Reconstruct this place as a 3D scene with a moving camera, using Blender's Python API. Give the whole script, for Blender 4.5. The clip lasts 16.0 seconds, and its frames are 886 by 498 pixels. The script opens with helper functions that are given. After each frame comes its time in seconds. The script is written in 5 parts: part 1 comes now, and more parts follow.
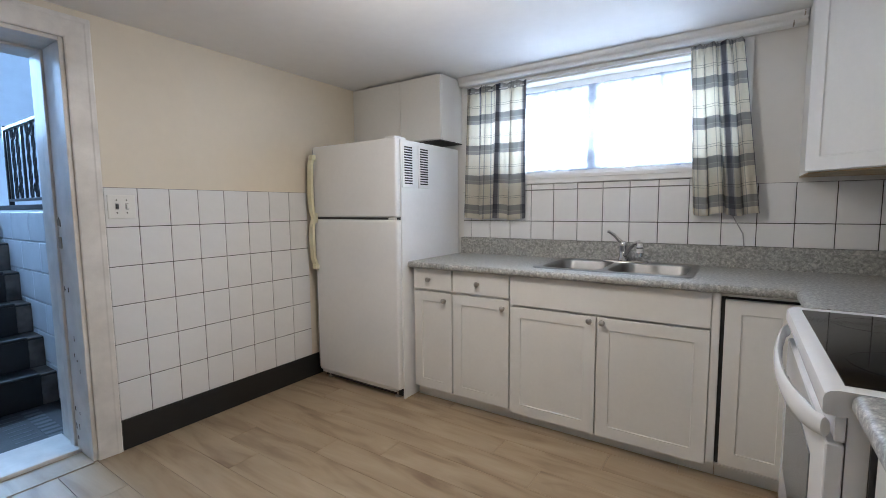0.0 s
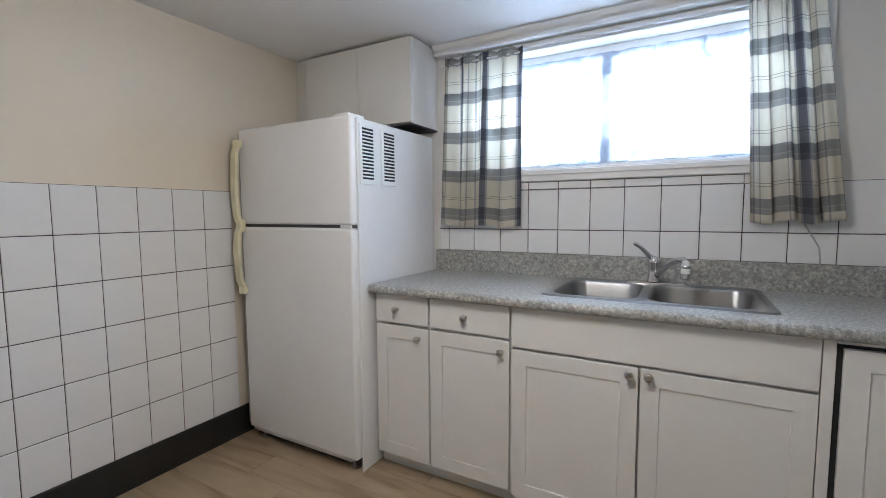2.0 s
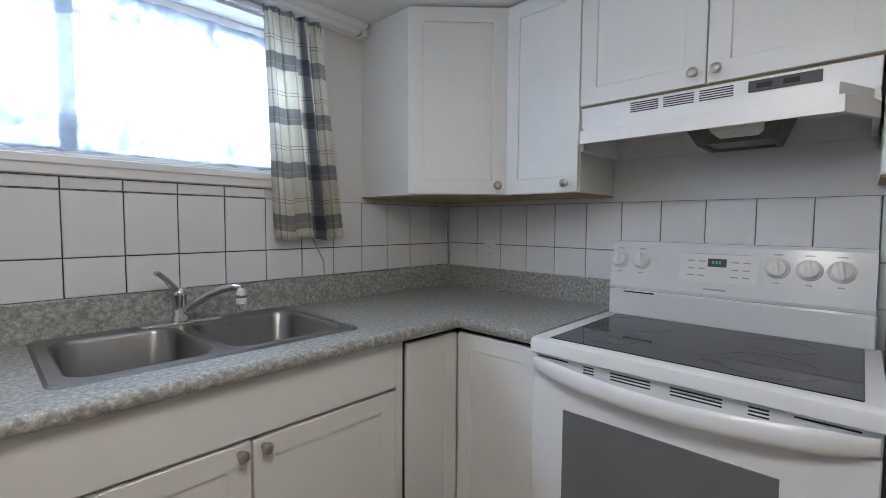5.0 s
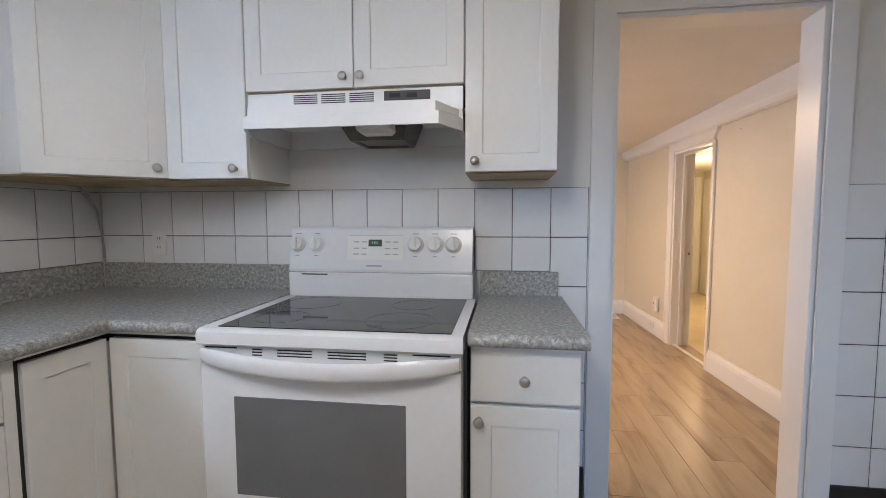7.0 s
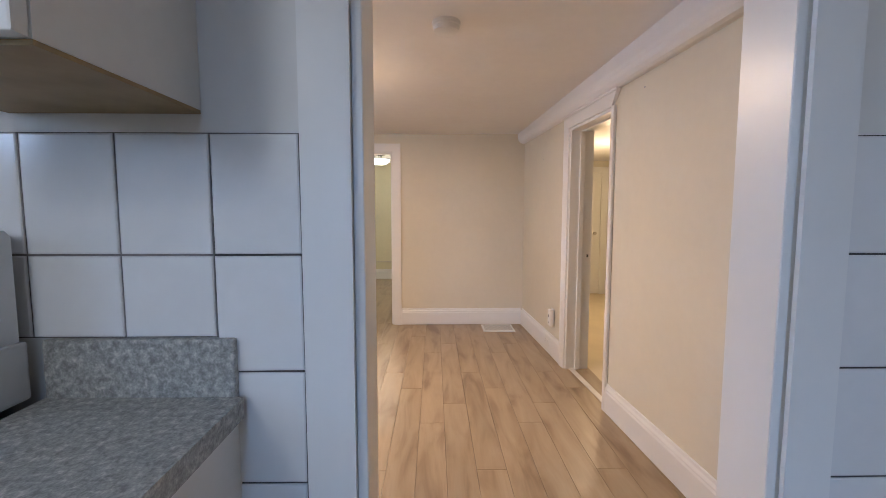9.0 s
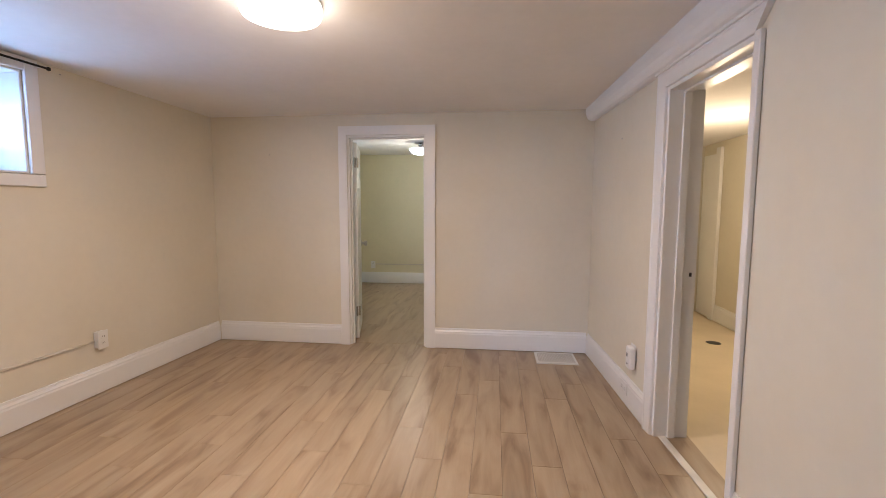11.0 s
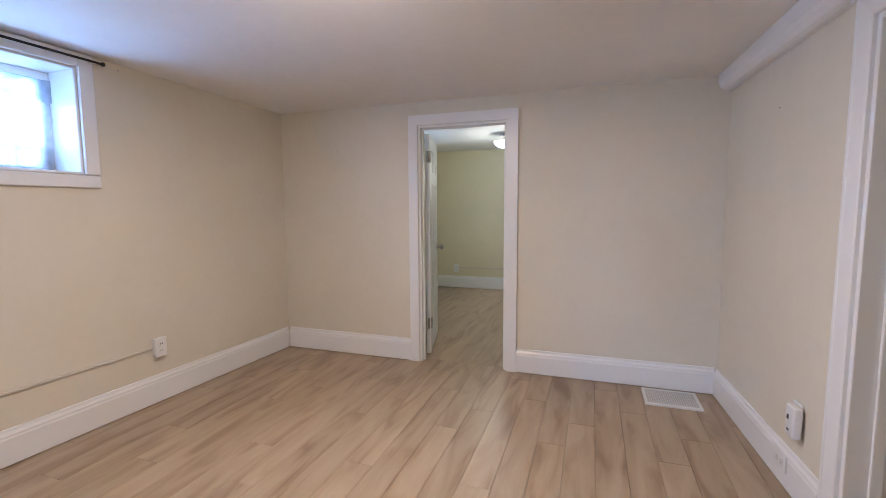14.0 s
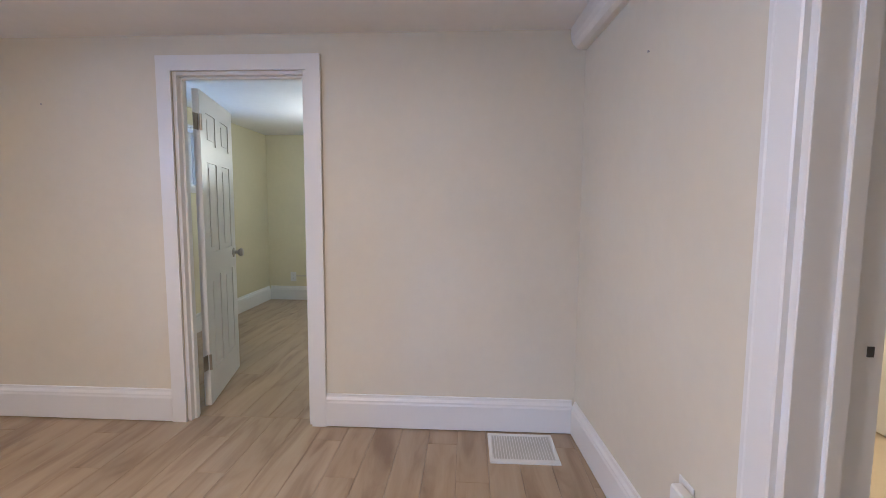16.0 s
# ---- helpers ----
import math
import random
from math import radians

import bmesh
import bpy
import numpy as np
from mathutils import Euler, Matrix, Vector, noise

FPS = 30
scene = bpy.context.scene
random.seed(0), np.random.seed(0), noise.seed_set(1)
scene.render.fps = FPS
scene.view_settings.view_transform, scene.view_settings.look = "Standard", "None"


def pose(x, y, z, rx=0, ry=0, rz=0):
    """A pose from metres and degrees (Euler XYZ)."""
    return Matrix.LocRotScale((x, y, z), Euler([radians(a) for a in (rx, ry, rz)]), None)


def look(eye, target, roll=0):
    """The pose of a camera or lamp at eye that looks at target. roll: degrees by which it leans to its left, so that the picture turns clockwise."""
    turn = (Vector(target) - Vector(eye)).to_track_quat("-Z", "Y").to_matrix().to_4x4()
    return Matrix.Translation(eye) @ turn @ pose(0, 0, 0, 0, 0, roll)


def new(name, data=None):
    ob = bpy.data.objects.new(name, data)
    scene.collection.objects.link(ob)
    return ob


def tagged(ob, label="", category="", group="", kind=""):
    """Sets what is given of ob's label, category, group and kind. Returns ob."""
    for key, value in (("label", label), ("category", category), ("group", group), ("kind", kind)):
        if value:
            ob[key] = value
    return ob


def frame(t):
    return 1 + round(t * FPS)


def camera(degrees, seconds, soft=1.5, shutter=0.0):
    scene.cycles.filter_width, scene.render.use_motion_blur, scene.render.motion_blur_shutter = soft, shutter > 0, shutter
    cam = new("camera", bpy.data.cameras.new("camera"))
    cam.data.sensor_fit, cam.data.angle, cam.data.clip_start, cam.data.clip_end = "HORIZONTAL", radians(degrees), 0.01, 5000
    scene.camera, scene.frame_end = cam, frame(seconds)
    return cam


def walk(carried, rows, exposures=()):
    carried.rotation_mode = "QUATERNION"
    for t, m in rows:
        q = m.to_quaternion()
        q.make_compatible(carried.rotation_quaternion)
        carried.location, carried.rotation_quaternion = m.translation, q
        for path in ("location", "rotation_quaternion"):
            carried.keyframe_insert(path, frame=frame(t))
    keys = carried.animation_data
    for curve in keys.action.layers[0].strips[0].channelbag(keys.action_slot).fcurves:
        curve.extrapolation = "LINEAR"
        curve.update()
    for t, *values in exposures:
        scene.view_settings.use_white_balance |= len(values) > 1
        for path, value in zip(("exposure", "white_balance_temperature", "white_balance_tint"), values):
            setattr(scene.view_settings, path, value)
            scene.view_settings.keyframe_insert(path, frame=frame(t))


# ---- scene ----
cam = camera(90.0, 16.0, 0.85)
ROWS = [
    (0, 0.340, 0.072, 1.198, 33.86, -5.31, 0.53),
    (0.5, 0.297, 0.126, 1.191, 35.16, -5.17, 0.57),
    (1, 0.139, 0.249, 1.197, 35.15, -5.11, 0.48),
    (1.5, 0.006, 0.397, 1.208, 33.68, -4.78, 0.31),
    (2, -0.092, 0.634, 1.195, 29.02, -4.71, 0.34),
    (2.5, -0.170, 0.862, 1.194, 22.88, -4.36, 0.33),
    (3, -0.277, 1.066, 1.181, 14.28, -4.17, 0.17),
    (3.5, -0.363, 1.205, 1.177, -0.49, -3.65, -0.14),
    (4, -0.475, 1.202, 1.192, -16.27, -3.50, -0.05),
    (4.2, -0.536, 1.192, 1.214, -23.10, -3.35, -0.62),
    (4.5, -0.613, 1.168, 1.230, -33.00, -2.95, -0.78),
    (4.7, -0.652, 1.155, 1.226, -38.90, -3.10, -0.60),
    (6.8, -0.740, 1.035, 1.192, -78.60, -4.05, 0.05),
    (7, -0.676, 0.982, 1.192, -82.10, -4.18, 0.13),
    (7.5, -0.453, 0.833, 1.192, -86.22, -4.40, 0.16),
    (8.5, 0.112, 0.546, 1.181, -91.28, -4.93, 0.07),
    (10.8, 1.257, 0.245, 1.194, -85.00, -5.60, -0.35),
    (11, 1.306, 0.288, 1.183, -83.37, -5.42, -0.13),
    (11.5, 1.417, 0.254, 1.195, -77.09, -4.98, -0.00),
    (12, 1.438, 0.229, 1.193, -73.89, -4.73, 0.06),
    (12.5, 1.444, 0.246, 1.184, -72.36, -4.74, 0.20),
    (13, 1.501, 0.222, 1.191, -71.11, -5.15, 0.09),
    (13.5, 1.666, 0.252, 1.190, -71.11, -5.70, 0.17),
    (14, 1.847, 0.276, 1.181, -71.29, -5.48, 0.32),
    (14.5, 2.077, 0.231, 1.169, -71.96, -5.78, 0.49),
    (15, 2.306, 0.163, 1.170, -73.12, -5.87, 0.45),
    (15.5, 2.566, 0.143, 1.144, -77.75, -5.95, 0.17),
    (16, 2.774, 0.068, 1.110, -86.94, -5.14, -0.31),
]
EXPOSURE = [(0, 0.02, 6150, 11), (1.5, 0.0, 6080, 11), (2.5, 0.0, 5880, 10), (3.5, -0.29, 5980, 10), (4.7, -0.30, 6020, 10),
            (7.0, 0.0, 6150, 12), (8.0, -0.17, 5850, 13), (8.7, -0.26, 5550, 12), (10.8, -0.34, 5080, 10), (11.5, -0.34, 4900, 10),
            (12.5, -0.37, 4560, 9), (13.5, -0.36, 4430, 9), (14.5, -0.29, 4740, 9), (16, -0.25, 4460, 9)]
walk(cam, [(t, pose(x, y, z, 90 + pitch, roll, yaw)) for t, x, y, z, yaw, pitch, roll in ROWS], EXPOSURE)

# ---- light ----
world = bpy.data.worlds.new("sky")
scene.world = world
world.use_nodes = True
wn = world.node_tree.nodes
sky = wn.new("ShaderNodeTexSky")
sky.sky_type, sky.sun_disc, sky.sun_elevation, sky.sun_rotation = "NISHITA", False, radians(35), radians(200)
world.node_tree.links.new(sky.outputs[0], wn["Background"].inputs[0])
wn["Background"].inputs[1].default_value = 0.12
sun_data = bpy.data.lights.new("sun", "SUN")
sun_data.energy, sun_data.angle, sun_data.color = 2.0, radians(0.5), (1.0, 0.95, 0.88)
sun = new("sun", sun_data)
sun.matrix_world = pose(0, -8, 12, 55, 0, 20)


def area(name, place, target, w, h, watts, col):
    d = bpy.data.lights.new(name, "AREA")
    d.shape, d.size, d.size_y, d.energy, d.color = "RECTANGLE", w, h, watts, col
    ob = new(name, d)
    ob.matrix_world = look(place, target)
    return ob


def bulb(name, place, watts, col, radius=0.1):
    d = bpy.data.lights.new(name, "POINT")
    d.energy, d.color, d.shadow_soft_size = watts, col, radius
    ob = new(name, d)
    ob.matrix_world = Matrix.Translation(place)
    return ob


DAY, WARM, LAMP = (0.64, 0.79, 1.0), (1.0, 0.66, 0.34), (1.0, 0.64, 0.365)
area("window_light", (-0.47, 3.06, 1.71), (-0.47, 1.5, 1.45), 1.50, 0.58, 44, DAY)
area("room_window_light", (2.80, 3.16, 1.64), (2.74, 1.5, 1.35), 1.36, 0.52, 52, DAY)
area("bedroom_window_light", (6.2, 2.64, 1.56), (6.2, 1.0, 1.3), 1.1, 0.48, 8, DAY)
area("stair_door_light", (-5.55, 0.70, 2.15), (-2.2, 0.45, 1.35), 0.52, 1.5, 155, (0.38, 0.64, 1.0))

# ---- materials ----


def mat(name, col, rough=0.5, metal=0.0, var=0.06, scale=6.0, bump=0.0, bscale=120.0, col2=None, spec=0.5, grain=0.03):
    """A principled surface with broad blotches, fine grain and fine relief."""
    m = bpy.data.materials.new(name)
    m.use_nodes = True
    n, l = m.node_tree.nodes, m.node_tree.links
    p = n["Principled BSDF"]
    p.inputs["Metallic"].default_value, p.inputs["Specular IOR Level"].default_value = metal, spec
    co = n.new("ShaderNodeTexCoord")
    big = n.new("ShaderNodeTexNoise")
    big.inputs["Scale"].default_value, big.inputs["Detail"].default_value = scale, 5
    fine = n.new("ShaderNodeTexNoise")
    fine.inputs["Scale"].default_value, fine.inputs["Detail"].default_value = scale * 14, 3
    l.new(co.outputs["Object"], big.inputs["Vector"])
    l.new(co.outputs["Object"], fine.inputs["Vector"])
    mix = n.new("ShaderNodeMix")
    mix.data_type = "RGBA"
    c2 = col2 or tuple(c * (1 - 2.2 * var) for c in col)
    mix.inputs["A"].default_value, mix.inputs["B"].default_value = (*col, 1), (*c2, 1)
    ramp = n.new("ShaderNodeValToRGB")
    ramp.color_ramp.elements[0].position, ramp.color_ramp.elements[1].position = 0.35, 0.72
    l.new(big.outputs["Fac"], ramp.inputs["Fac"])
    l.new(ramp.outputs["Color"], mix.inputs["Factor"])
    hs = n.new("ShaderNodeHueSaturation")
    mr = n.new("ShaderNodeMapRange")
    mr.inputs["To Min"].default_value, mr.inputs["To Max"].default_value = 1 - grain, 1 + grain
    l.new(fine.outputs["Fac"], mr.inputs["Value"])
    l.new(mr.outputs["Result"], hs.inputs["Value"])
    l.new(mix.outputs["Result"], hs.inputs["Color"])
    l.new(hs.outputs["Color"], p.inputs["Base Color"])
    rr = n.new("ShaderNodeMapRange")
    rr.inputs["To Min"].default_value, rr.inputs["To Max"].default_value = max(0.02, rough * 0.9 - 0.005), min(1, rough * 1.1 + 0.005)
    l.new(big.outputs["Fac"], rr.inputs["Value"])
    l.new(rr.outputs["Result"], p.inputs["Roughness"])
    if bump:
        b = n.new("ShaderNodeBump")
        b.inputs["Strength"].default_value, b.inputs["Distance"].default_value = bump, 0.002
        t = n.new("ShaderNodeTexNoise")
        t.inputs["Scale"].default_value, t.inputs["Detail"].default_value = bscale, 4
        l.new(co.outputs["Object"], t.inputs["Vector"])
        l.new(t.outputs["Fac"], b.inputs["Height"])
        l.new(b.outputs["Normal"], p.inputs["Normal"])
    return m


def glow(name, col, strength):
    m = bpy.data.materials.new(name)
    m.use_nodes = True
    p = m.node_tree.nodes["Principled BSDF"]
    p.inputs["Base Color"].default_value = (*col, 1)
    p.inputs["Emission Color"].default_value, p.inputs["Emission Strength"].default_value = (*col, 1), strength
    return m


def plank_material(name, tint=(1, 1, 1)):
    """Pale oak laminate: long grain along the plank, cathedral figure, each plank a little different."""
    m = bpy.data.materials.new(name)
    m.use_nodes = True
    n, l = m.node_tree.nodes, m.node_tree.links
    p = n["Principled BSDF"]
    co, info, mp = n.new("ShaderNodeTexCoord"), n.new("ShaderNodeObjectInfo"), n.new("ShaderNodeVectorMath")
    mul = n.new("ShaderNodeVectorMath")
    mul.operation, mp.operation = "SCALE", "ADD"
    comb = n.new("ShaderNodeCombineXYZ")
    l.new(info.outputs["Random"], comb.inputs[0])
    l.new(info.outputs["Random"], comb.inputs[1])
    l.new(info.outputs["Random"], comb.inputs[2])
    l.new(comb.outputs[0], mul.inputs[0])
    mul.inputs["Scale"].default_value = 37.0
    l.new(co.outputs["Object"], mp.inputs[0])
    l.new(mul.outputs[0], mp.inputs[1])

    def stretched(sx, sy, scale, detail, dist=0.0):
        s = n.new("ShaderNodeVectorMath")
        s.operation = "MULTIPLY"
        s.inputs[1].default_value = (sx, sy, 1)
        l.new(mp.outputs[0], s.inputs[0])
        t = n.new("ShaderNodeTexNoise")
        t.inputs["Scale"].default_value, t.inputs["Detail"].default_value, t.inputs["Distortion"].default_value = scale, detail, dist
        l.new(s.outputs[0], t.inputs["Vector"])
        return t
    figure, fine = stretched(1.0, 5.6, 1.9, 5, 0.8), stretched(2.6, 44.0, 3.0, 4)
    ramp = n.new("ShaderNodeValToRGB")
    e = ramp.color_ramp.elements
    e[0].position, e[1].position = 0.27, 0.75
    e[0].color = (0.265 * tint[0], 0.178 * tint[1], 0.104 * tint[2], 1)
    e[1].color = (0.535 * tint[0], 0.412 * tint[1], 0.265 * tint[2], 1)
    mid = ramp.color_ramp.elements.new(0.48)
    mid.color = (0.445 * tint[0], 0.328 * tint[1], 0.198 * tint[2], 1)
    l.new(figure.outputs["Fac"], ramp.inputs["Fac"])
    hs = n.new("ShaderNodeHueSaturation")
    a, b, c = n.new("ShaderNodeMapRange"), n.new("ShaderNodeMapRange"), n.new("ShaderNodeMath")
    a.inputs["To Min"].default_value, a.inputs["To Max"].default_value = 0.94, 1.06
    b.inputs["To Min"].default_value, b.inputs["To Max"].default_value = 0.92, 1.08
    l.new(info.outputs["Random"], a.inputs["Value"])
    l.new(fine.outputs["Fac"], b.inputs["Value"])
    c.operation = "MULTIPLY"
    l.new(a.outputs[0], c.inputs[0])
    l.new(b.outputs[0], c.inputs[1])
    l.new(c.outputs[0], hs.inputs["Value"])
    l.new(ramp.outputs["Color"], hs.inputs["Color"])
    l.new(hs.outputs["Color"], p.inputs["Base Color"])
    r = n.new("ShaderNodeMapRange")
    r.inputs["To Min"].default_value, r.inputs["To Max"].default_value = 0.26, 0.41
    l.new(fine.outputs["Fac"], r.inputs["Value"])
    l.new(r.outputs[0], p.inputs["Roughness"])
    bump = n.new("ShaderNodeBump")
    bump.inputs["Strength"].default_value, bump.inputs["Distance"].default_value = 0.12, 0.001
    l.new(fine.outputs["Fac"], bump.inputs["Height"])
    l.new(bump.outputs[0], p.inputs["Normal"])
    return m


def laminate_material():
    """Grey mottled stone-pattern laminate."""
    m = mat("worktop_laminate", (0.42, 0.42, 0.40), 0.38, 0, 0.1, 9, 0.05, 300)
    n, l = m.node_tree.nodes, m.node_tree.links
    p = n["Principled BSDF"]
    co = n.new("ShaderNodeTexCoord")
    a, b = n.new("ShaderNodeTexNoise"), n.new("ShaderNodeTexNoise")
    a.inputs["Scale"].default_value, a.inputs["Detail"].default_value, a.inputs["Distortion"].default_value = 85, 5, 0.4
    b.inputs["Scale"].default_value, b.inputs["Detail"].default_value = 270, 3
    ra, rb = n.new("ShaderNodeValToRGB"), n.new("ShaderNodeValToRGB")
    for r, stops in ((ra, ((0.32, (0.225, 0.225, 0.215)), (0.44, (0.31, 0.312, 0.300)), (0.56, (0.400, 0.402, 0.388)), (0.68, (0.56, 0.55, 0.52)))),
                     (rb, ((0.34, (0.76, 0.76, 0.76)), (0.56, (1.0, 1.0, 0.99)), (0.70, (1.20, 1.19, 1.15))))):
        while len(r.color_ramp.elements) < len(stops):
            r.color_ramp.elements.new(0.5)
        for el, (pos, col) in zip(r.color_ramp.elements, stops):
            el.position, el.color = pos, (*col, 1)
    for t, r in ((a, ra), (b, rb)):
        l.new(co.outputs["Object"], t.inputs["Vector"])
        l.new(t.outputs["Fac"], r.inputs["Fac"])
    mix = n.new("ShaderNodeMix")
    mix.data_type, mix.blend_type = "RGBA", "MULTIPLY"
    mix.inputs["Factor"].default_value = 1
    l.new(ra.outputs[0], mix.inputs["A"])
    l.new(rb.outputs[0], mix.inputs["B"])
    l.new(mix.outputs["Result"], p.inputs["Base Color"])
    return m


def plaid_material():
    """Cream cotton woven with grey, blue-grey and charcoal bands both ways; the UVs are metres of cloth."""
    m = bpy.data.materials.new("plaid_cotton")
    m.use_nodes = True
    n, l = m.node_tree.nodes, m.node_tree.links
    p = n["Principled BSDF"]
    p.inputs["Roughness"].default_value = 0.92
    uv, sep = n.new("ShaderNodeUVMap"), n.new("ShaderNodeSeparateXYZ")
    l.new(uv.outputs[0], sep.inputs[0])

    def bands(out, period, stops):
        d, f, r = n.new("ShaderNodeMath"), n.new("ShaderNodeMath"), n.new("ShaderNodeValToRGB")
        d.operation, f.operation = "DIVIDE", "FRACT"
        d.inputs[1].default_value = period
        l.new(sep.outputs[out], d.inputs[0])
        l.new(d.outputs[0], f.inputs[0])
        r.color_ramp.interpolation = "CONSTANT"
        while len(r.color_ramp.elements) < len(stops):
            r.color_ramp.elements.new(0.99)
        for el, (pos, col) in zip(r.color_ramp.elements, stops):
            el.position, el.color = pos, (*col, 1)
        l.new(f.outputs[0], r.inputs["Fac"])
        return r
    w, g, b, k = (1, 1, 1), (0.66, 0.675, 0.71), (0.60, 0.625, 0.70), (0.27, 0.29, 0.37)
    warp = bands(0, 0.212, ((0, w), (0.10, g), (0.125, w), (0.22, b), (0.25, w), (0.33, g), (0.355, w), (0.62, b), (0.65, k), (0.77, b), (0.80, w)))
    weft = bands(1, 0.204, ((0, w), (0.17, (0.52, 0.54, 0.59)), (0.27, (0.66, 0.68, 0.71)), (0.29, (0.46, 0.48, 0.53)), (0.47, w), (0.70, (0.50, 0.50, 0.50)), (0.712, w), (0.76, (0.50, 0.50, 0.50)), (0.772, w)))
    mix = n.new("ShaderNodeMix")
    mix.data_type, mix.blend_type = "RGBA", "MULTIPLY"
    mix.inputs["Factor"].default_value = 1
    l.new(warp.outputs[0], mix.inputs["A"])
    l.new(weft.outputs[0], mix.inputs["B"])
    base = n.new("ShaderNodeMix")
    base.data_type, base.blend_type = "RGBA", "MULTIPLY"
    base.inputs["Factor"].default_value = 1
    base.inputs["A"].default_value = (0.84, 0.80, 0.69, 1)
    l.new(mix.outputs["Result"], base.inputs["B"])
    l.new(base.outputs["Result"], p.inputs["Base Color"])
    weave = n.new("ShaderNodeTexNoise")
    weave.inputs["Scale"].default_value = 900
    bump = n.new("ShaderNodeBump")
    bump.inputs["Strength"].default_value, bump.inputs["Distance"].default_value = 0.3, 0.001
    l.new(weave.outputs["Fac"], bump.inputs["Height"])
    l.new(bump.outputs[0], p.inputs["Normal"])
    tr, add = n.new("ShaderNodeBsdfTranslucent"), n.new("ShaderNodeMixShader")
    l.new(base.outputs["Result"], tr.inputs[0])
    add.inputs[0].default_value = 0.03
    l.new(p.outputs[0], add.inputs[1])
    l.new(tr.outputs[0], add.inputs[2])
    l.new(add.outputs[0], n["Material Output"].inputs["Surface"])
    return m


def sheer_material(name, col, lo, hi):
    m = bpy.data.materials.new(name)
    m.use_nodes = True
    n, l = m.node_tree.nodes, m.node_tree.links
    tr, tl, mx = n.new("ShaderNodeBsdfTransparent"), n.new("ShaderNodeBsdfTranslucent"), n.new("ShaderNodeMixShader")
    tl.inputs[0].default_value = (*col, 1)
    co, no, mr = n.new("ShaderNodeTexCoord"), n.new("ShaderNodeTexNoise"), n.new("ShaderNodeMapRange")
    no.inputs["Scale"].default_value, no.inputs["Detail"].default_value = 26, 4
    mr.inputs["From Min"].default_value, mr.inputs["From Max"].default_value = 0.35, 0.65
    mr.inputs["To Min"].default_value, mr.inputs["To Max"].default_value = lo, hi
    l.new(co.outputs["Object"], no.inputs["Vector"])
    l.new(no.outputs["Fac"], mr.inputs["Value"])
    df, both = n.new("ShaderNodeBsdfDiffuse"), n.new("ShaderNodeMixShader")
    df.inputs[0].default_value = (0.80, 0.83, 0.88, 1)
    both.inputs[0].default_value = 0.35
    l.new(tl.outputs[0], both.inputs[1])
    l.new(df.outputs[0], both.inputs[2])
    l.new(mr.outputs[0], mx.inputs[0])
    l.new(tr.outputs[0], mx.inputs[1])
    l.new(both.outputs[0], mx.inputs[2])
    l.new(mx.outputs[0], n["Material Output"].inputs["Surface"])
    return m


def glass_material(name, rough=0.02, col=(1, 1, 1)):
    m = bpy.data.materials.new(name)
    m.use_nodes = True
    p = m.node_tree.nodes["Principled BSDF"]
    p.inputs["Base Color"].default_value = (*col, 1)
    p.inputs["Transmission Weight"].default_value, p.inputs["Roughness"].default_value, p.inputs["IOR"].default_value = 1, rough, 1.45
    return m


CREAM = mat("cream_wall_paint", (0.718, 0.675, 0.556), 0.55, 0, 0.03, 1.6, 0.05, 160)
KCREAM = mat("peach_cream_wall_paint", (0.755, 0.690, 0.575), 0.55, 0, 0.03, 1.6, 0.05, 160)
SAGE = mat("pale_green_wall_paint", (0.70, 0.655, 0.46), 0.55, 0, 0.03, 1.6, 0.05, 160)
OFFWHITE = mat("off_white_wall_paint", (0.75, 0.74, 0.715), 0.5, 0, 0.03, 1.6, 0.05, 160)
CEIL = mat("ceiling_paint", (0.82, 0.81, 0.80), 0.8, 0, 0.03, 1.3, 0.10, 90)
TRIM = mat("white_gloss_trim", (0.80, 0.80, 0.79), 0.32, 0, 0.008, 3, 0.05, 60, grain=0.012)
OLDTRIM = mat("worn_white_trim", (0.78, 0.76, 0.73), 0.35, 0, 0.10, 9, 0.15, 50)
CAB = mat("white_cabinet_paint", (0.75, 0.745, 0.72), 0.38, 0, 0.02, 4, 0.04, 200)
CABEDGE = mat("birch_cabinet_underside", (0.36, 0.25, 0.11), 0.5, 0, 0.1, 12, 0.05, 150)
TILE = mat("white_glazed_tile", (0.79, 0.795, 0.80), 0.11, 0, 0.03, 2.5, 0.03, 25)
GROUT = mat("grey_grout", (0.075, 0.072, 0.07), 0.9, 0, 0.15, 30, 0.3, 400)
PALEGROUT = mat("pale_grout", (0.22, 0.215, 0.21), 0.9, 0, 0.15, 30, 0.3, 400)
BLACKBASE = mat("black_base_tile", (0.018, 0.019, 0.020), 0.35, 0, 0.1, 12, 0.05, 100)
FRIDGE = mat("white_appliance_enamel", (0.80, 0.805, 0.81), 0.30, 0, 0.015, 3, 0.10, 420)
ENAMEL = mat("white_glossy_enamel", (0.76, 0.77, 0.785), 0.16, 0, 0.012, 3, 0.02, 40)
YELLOWED = mat("yellowed_plastic", (0.74, 0.70, 0.50), 0.4, 0, 0.10, 8)
DARK = mat("dark_gap", (0.02, 0.02, 0.02), 0.7)
DARKGREY = mat("charcoal_plastic_and_shade", (0.05, 0.05, 0.055), 0.45)
STEEL = mat("brushed_stainless", (0.31, 0.31, 0.31), 0.30, 1.0, 0.04, 20, 0.05, 300)
CHROME = mat("chrome", (0.72, 0.72, 0.73), 0.12, 1.0, 0.02, 20)
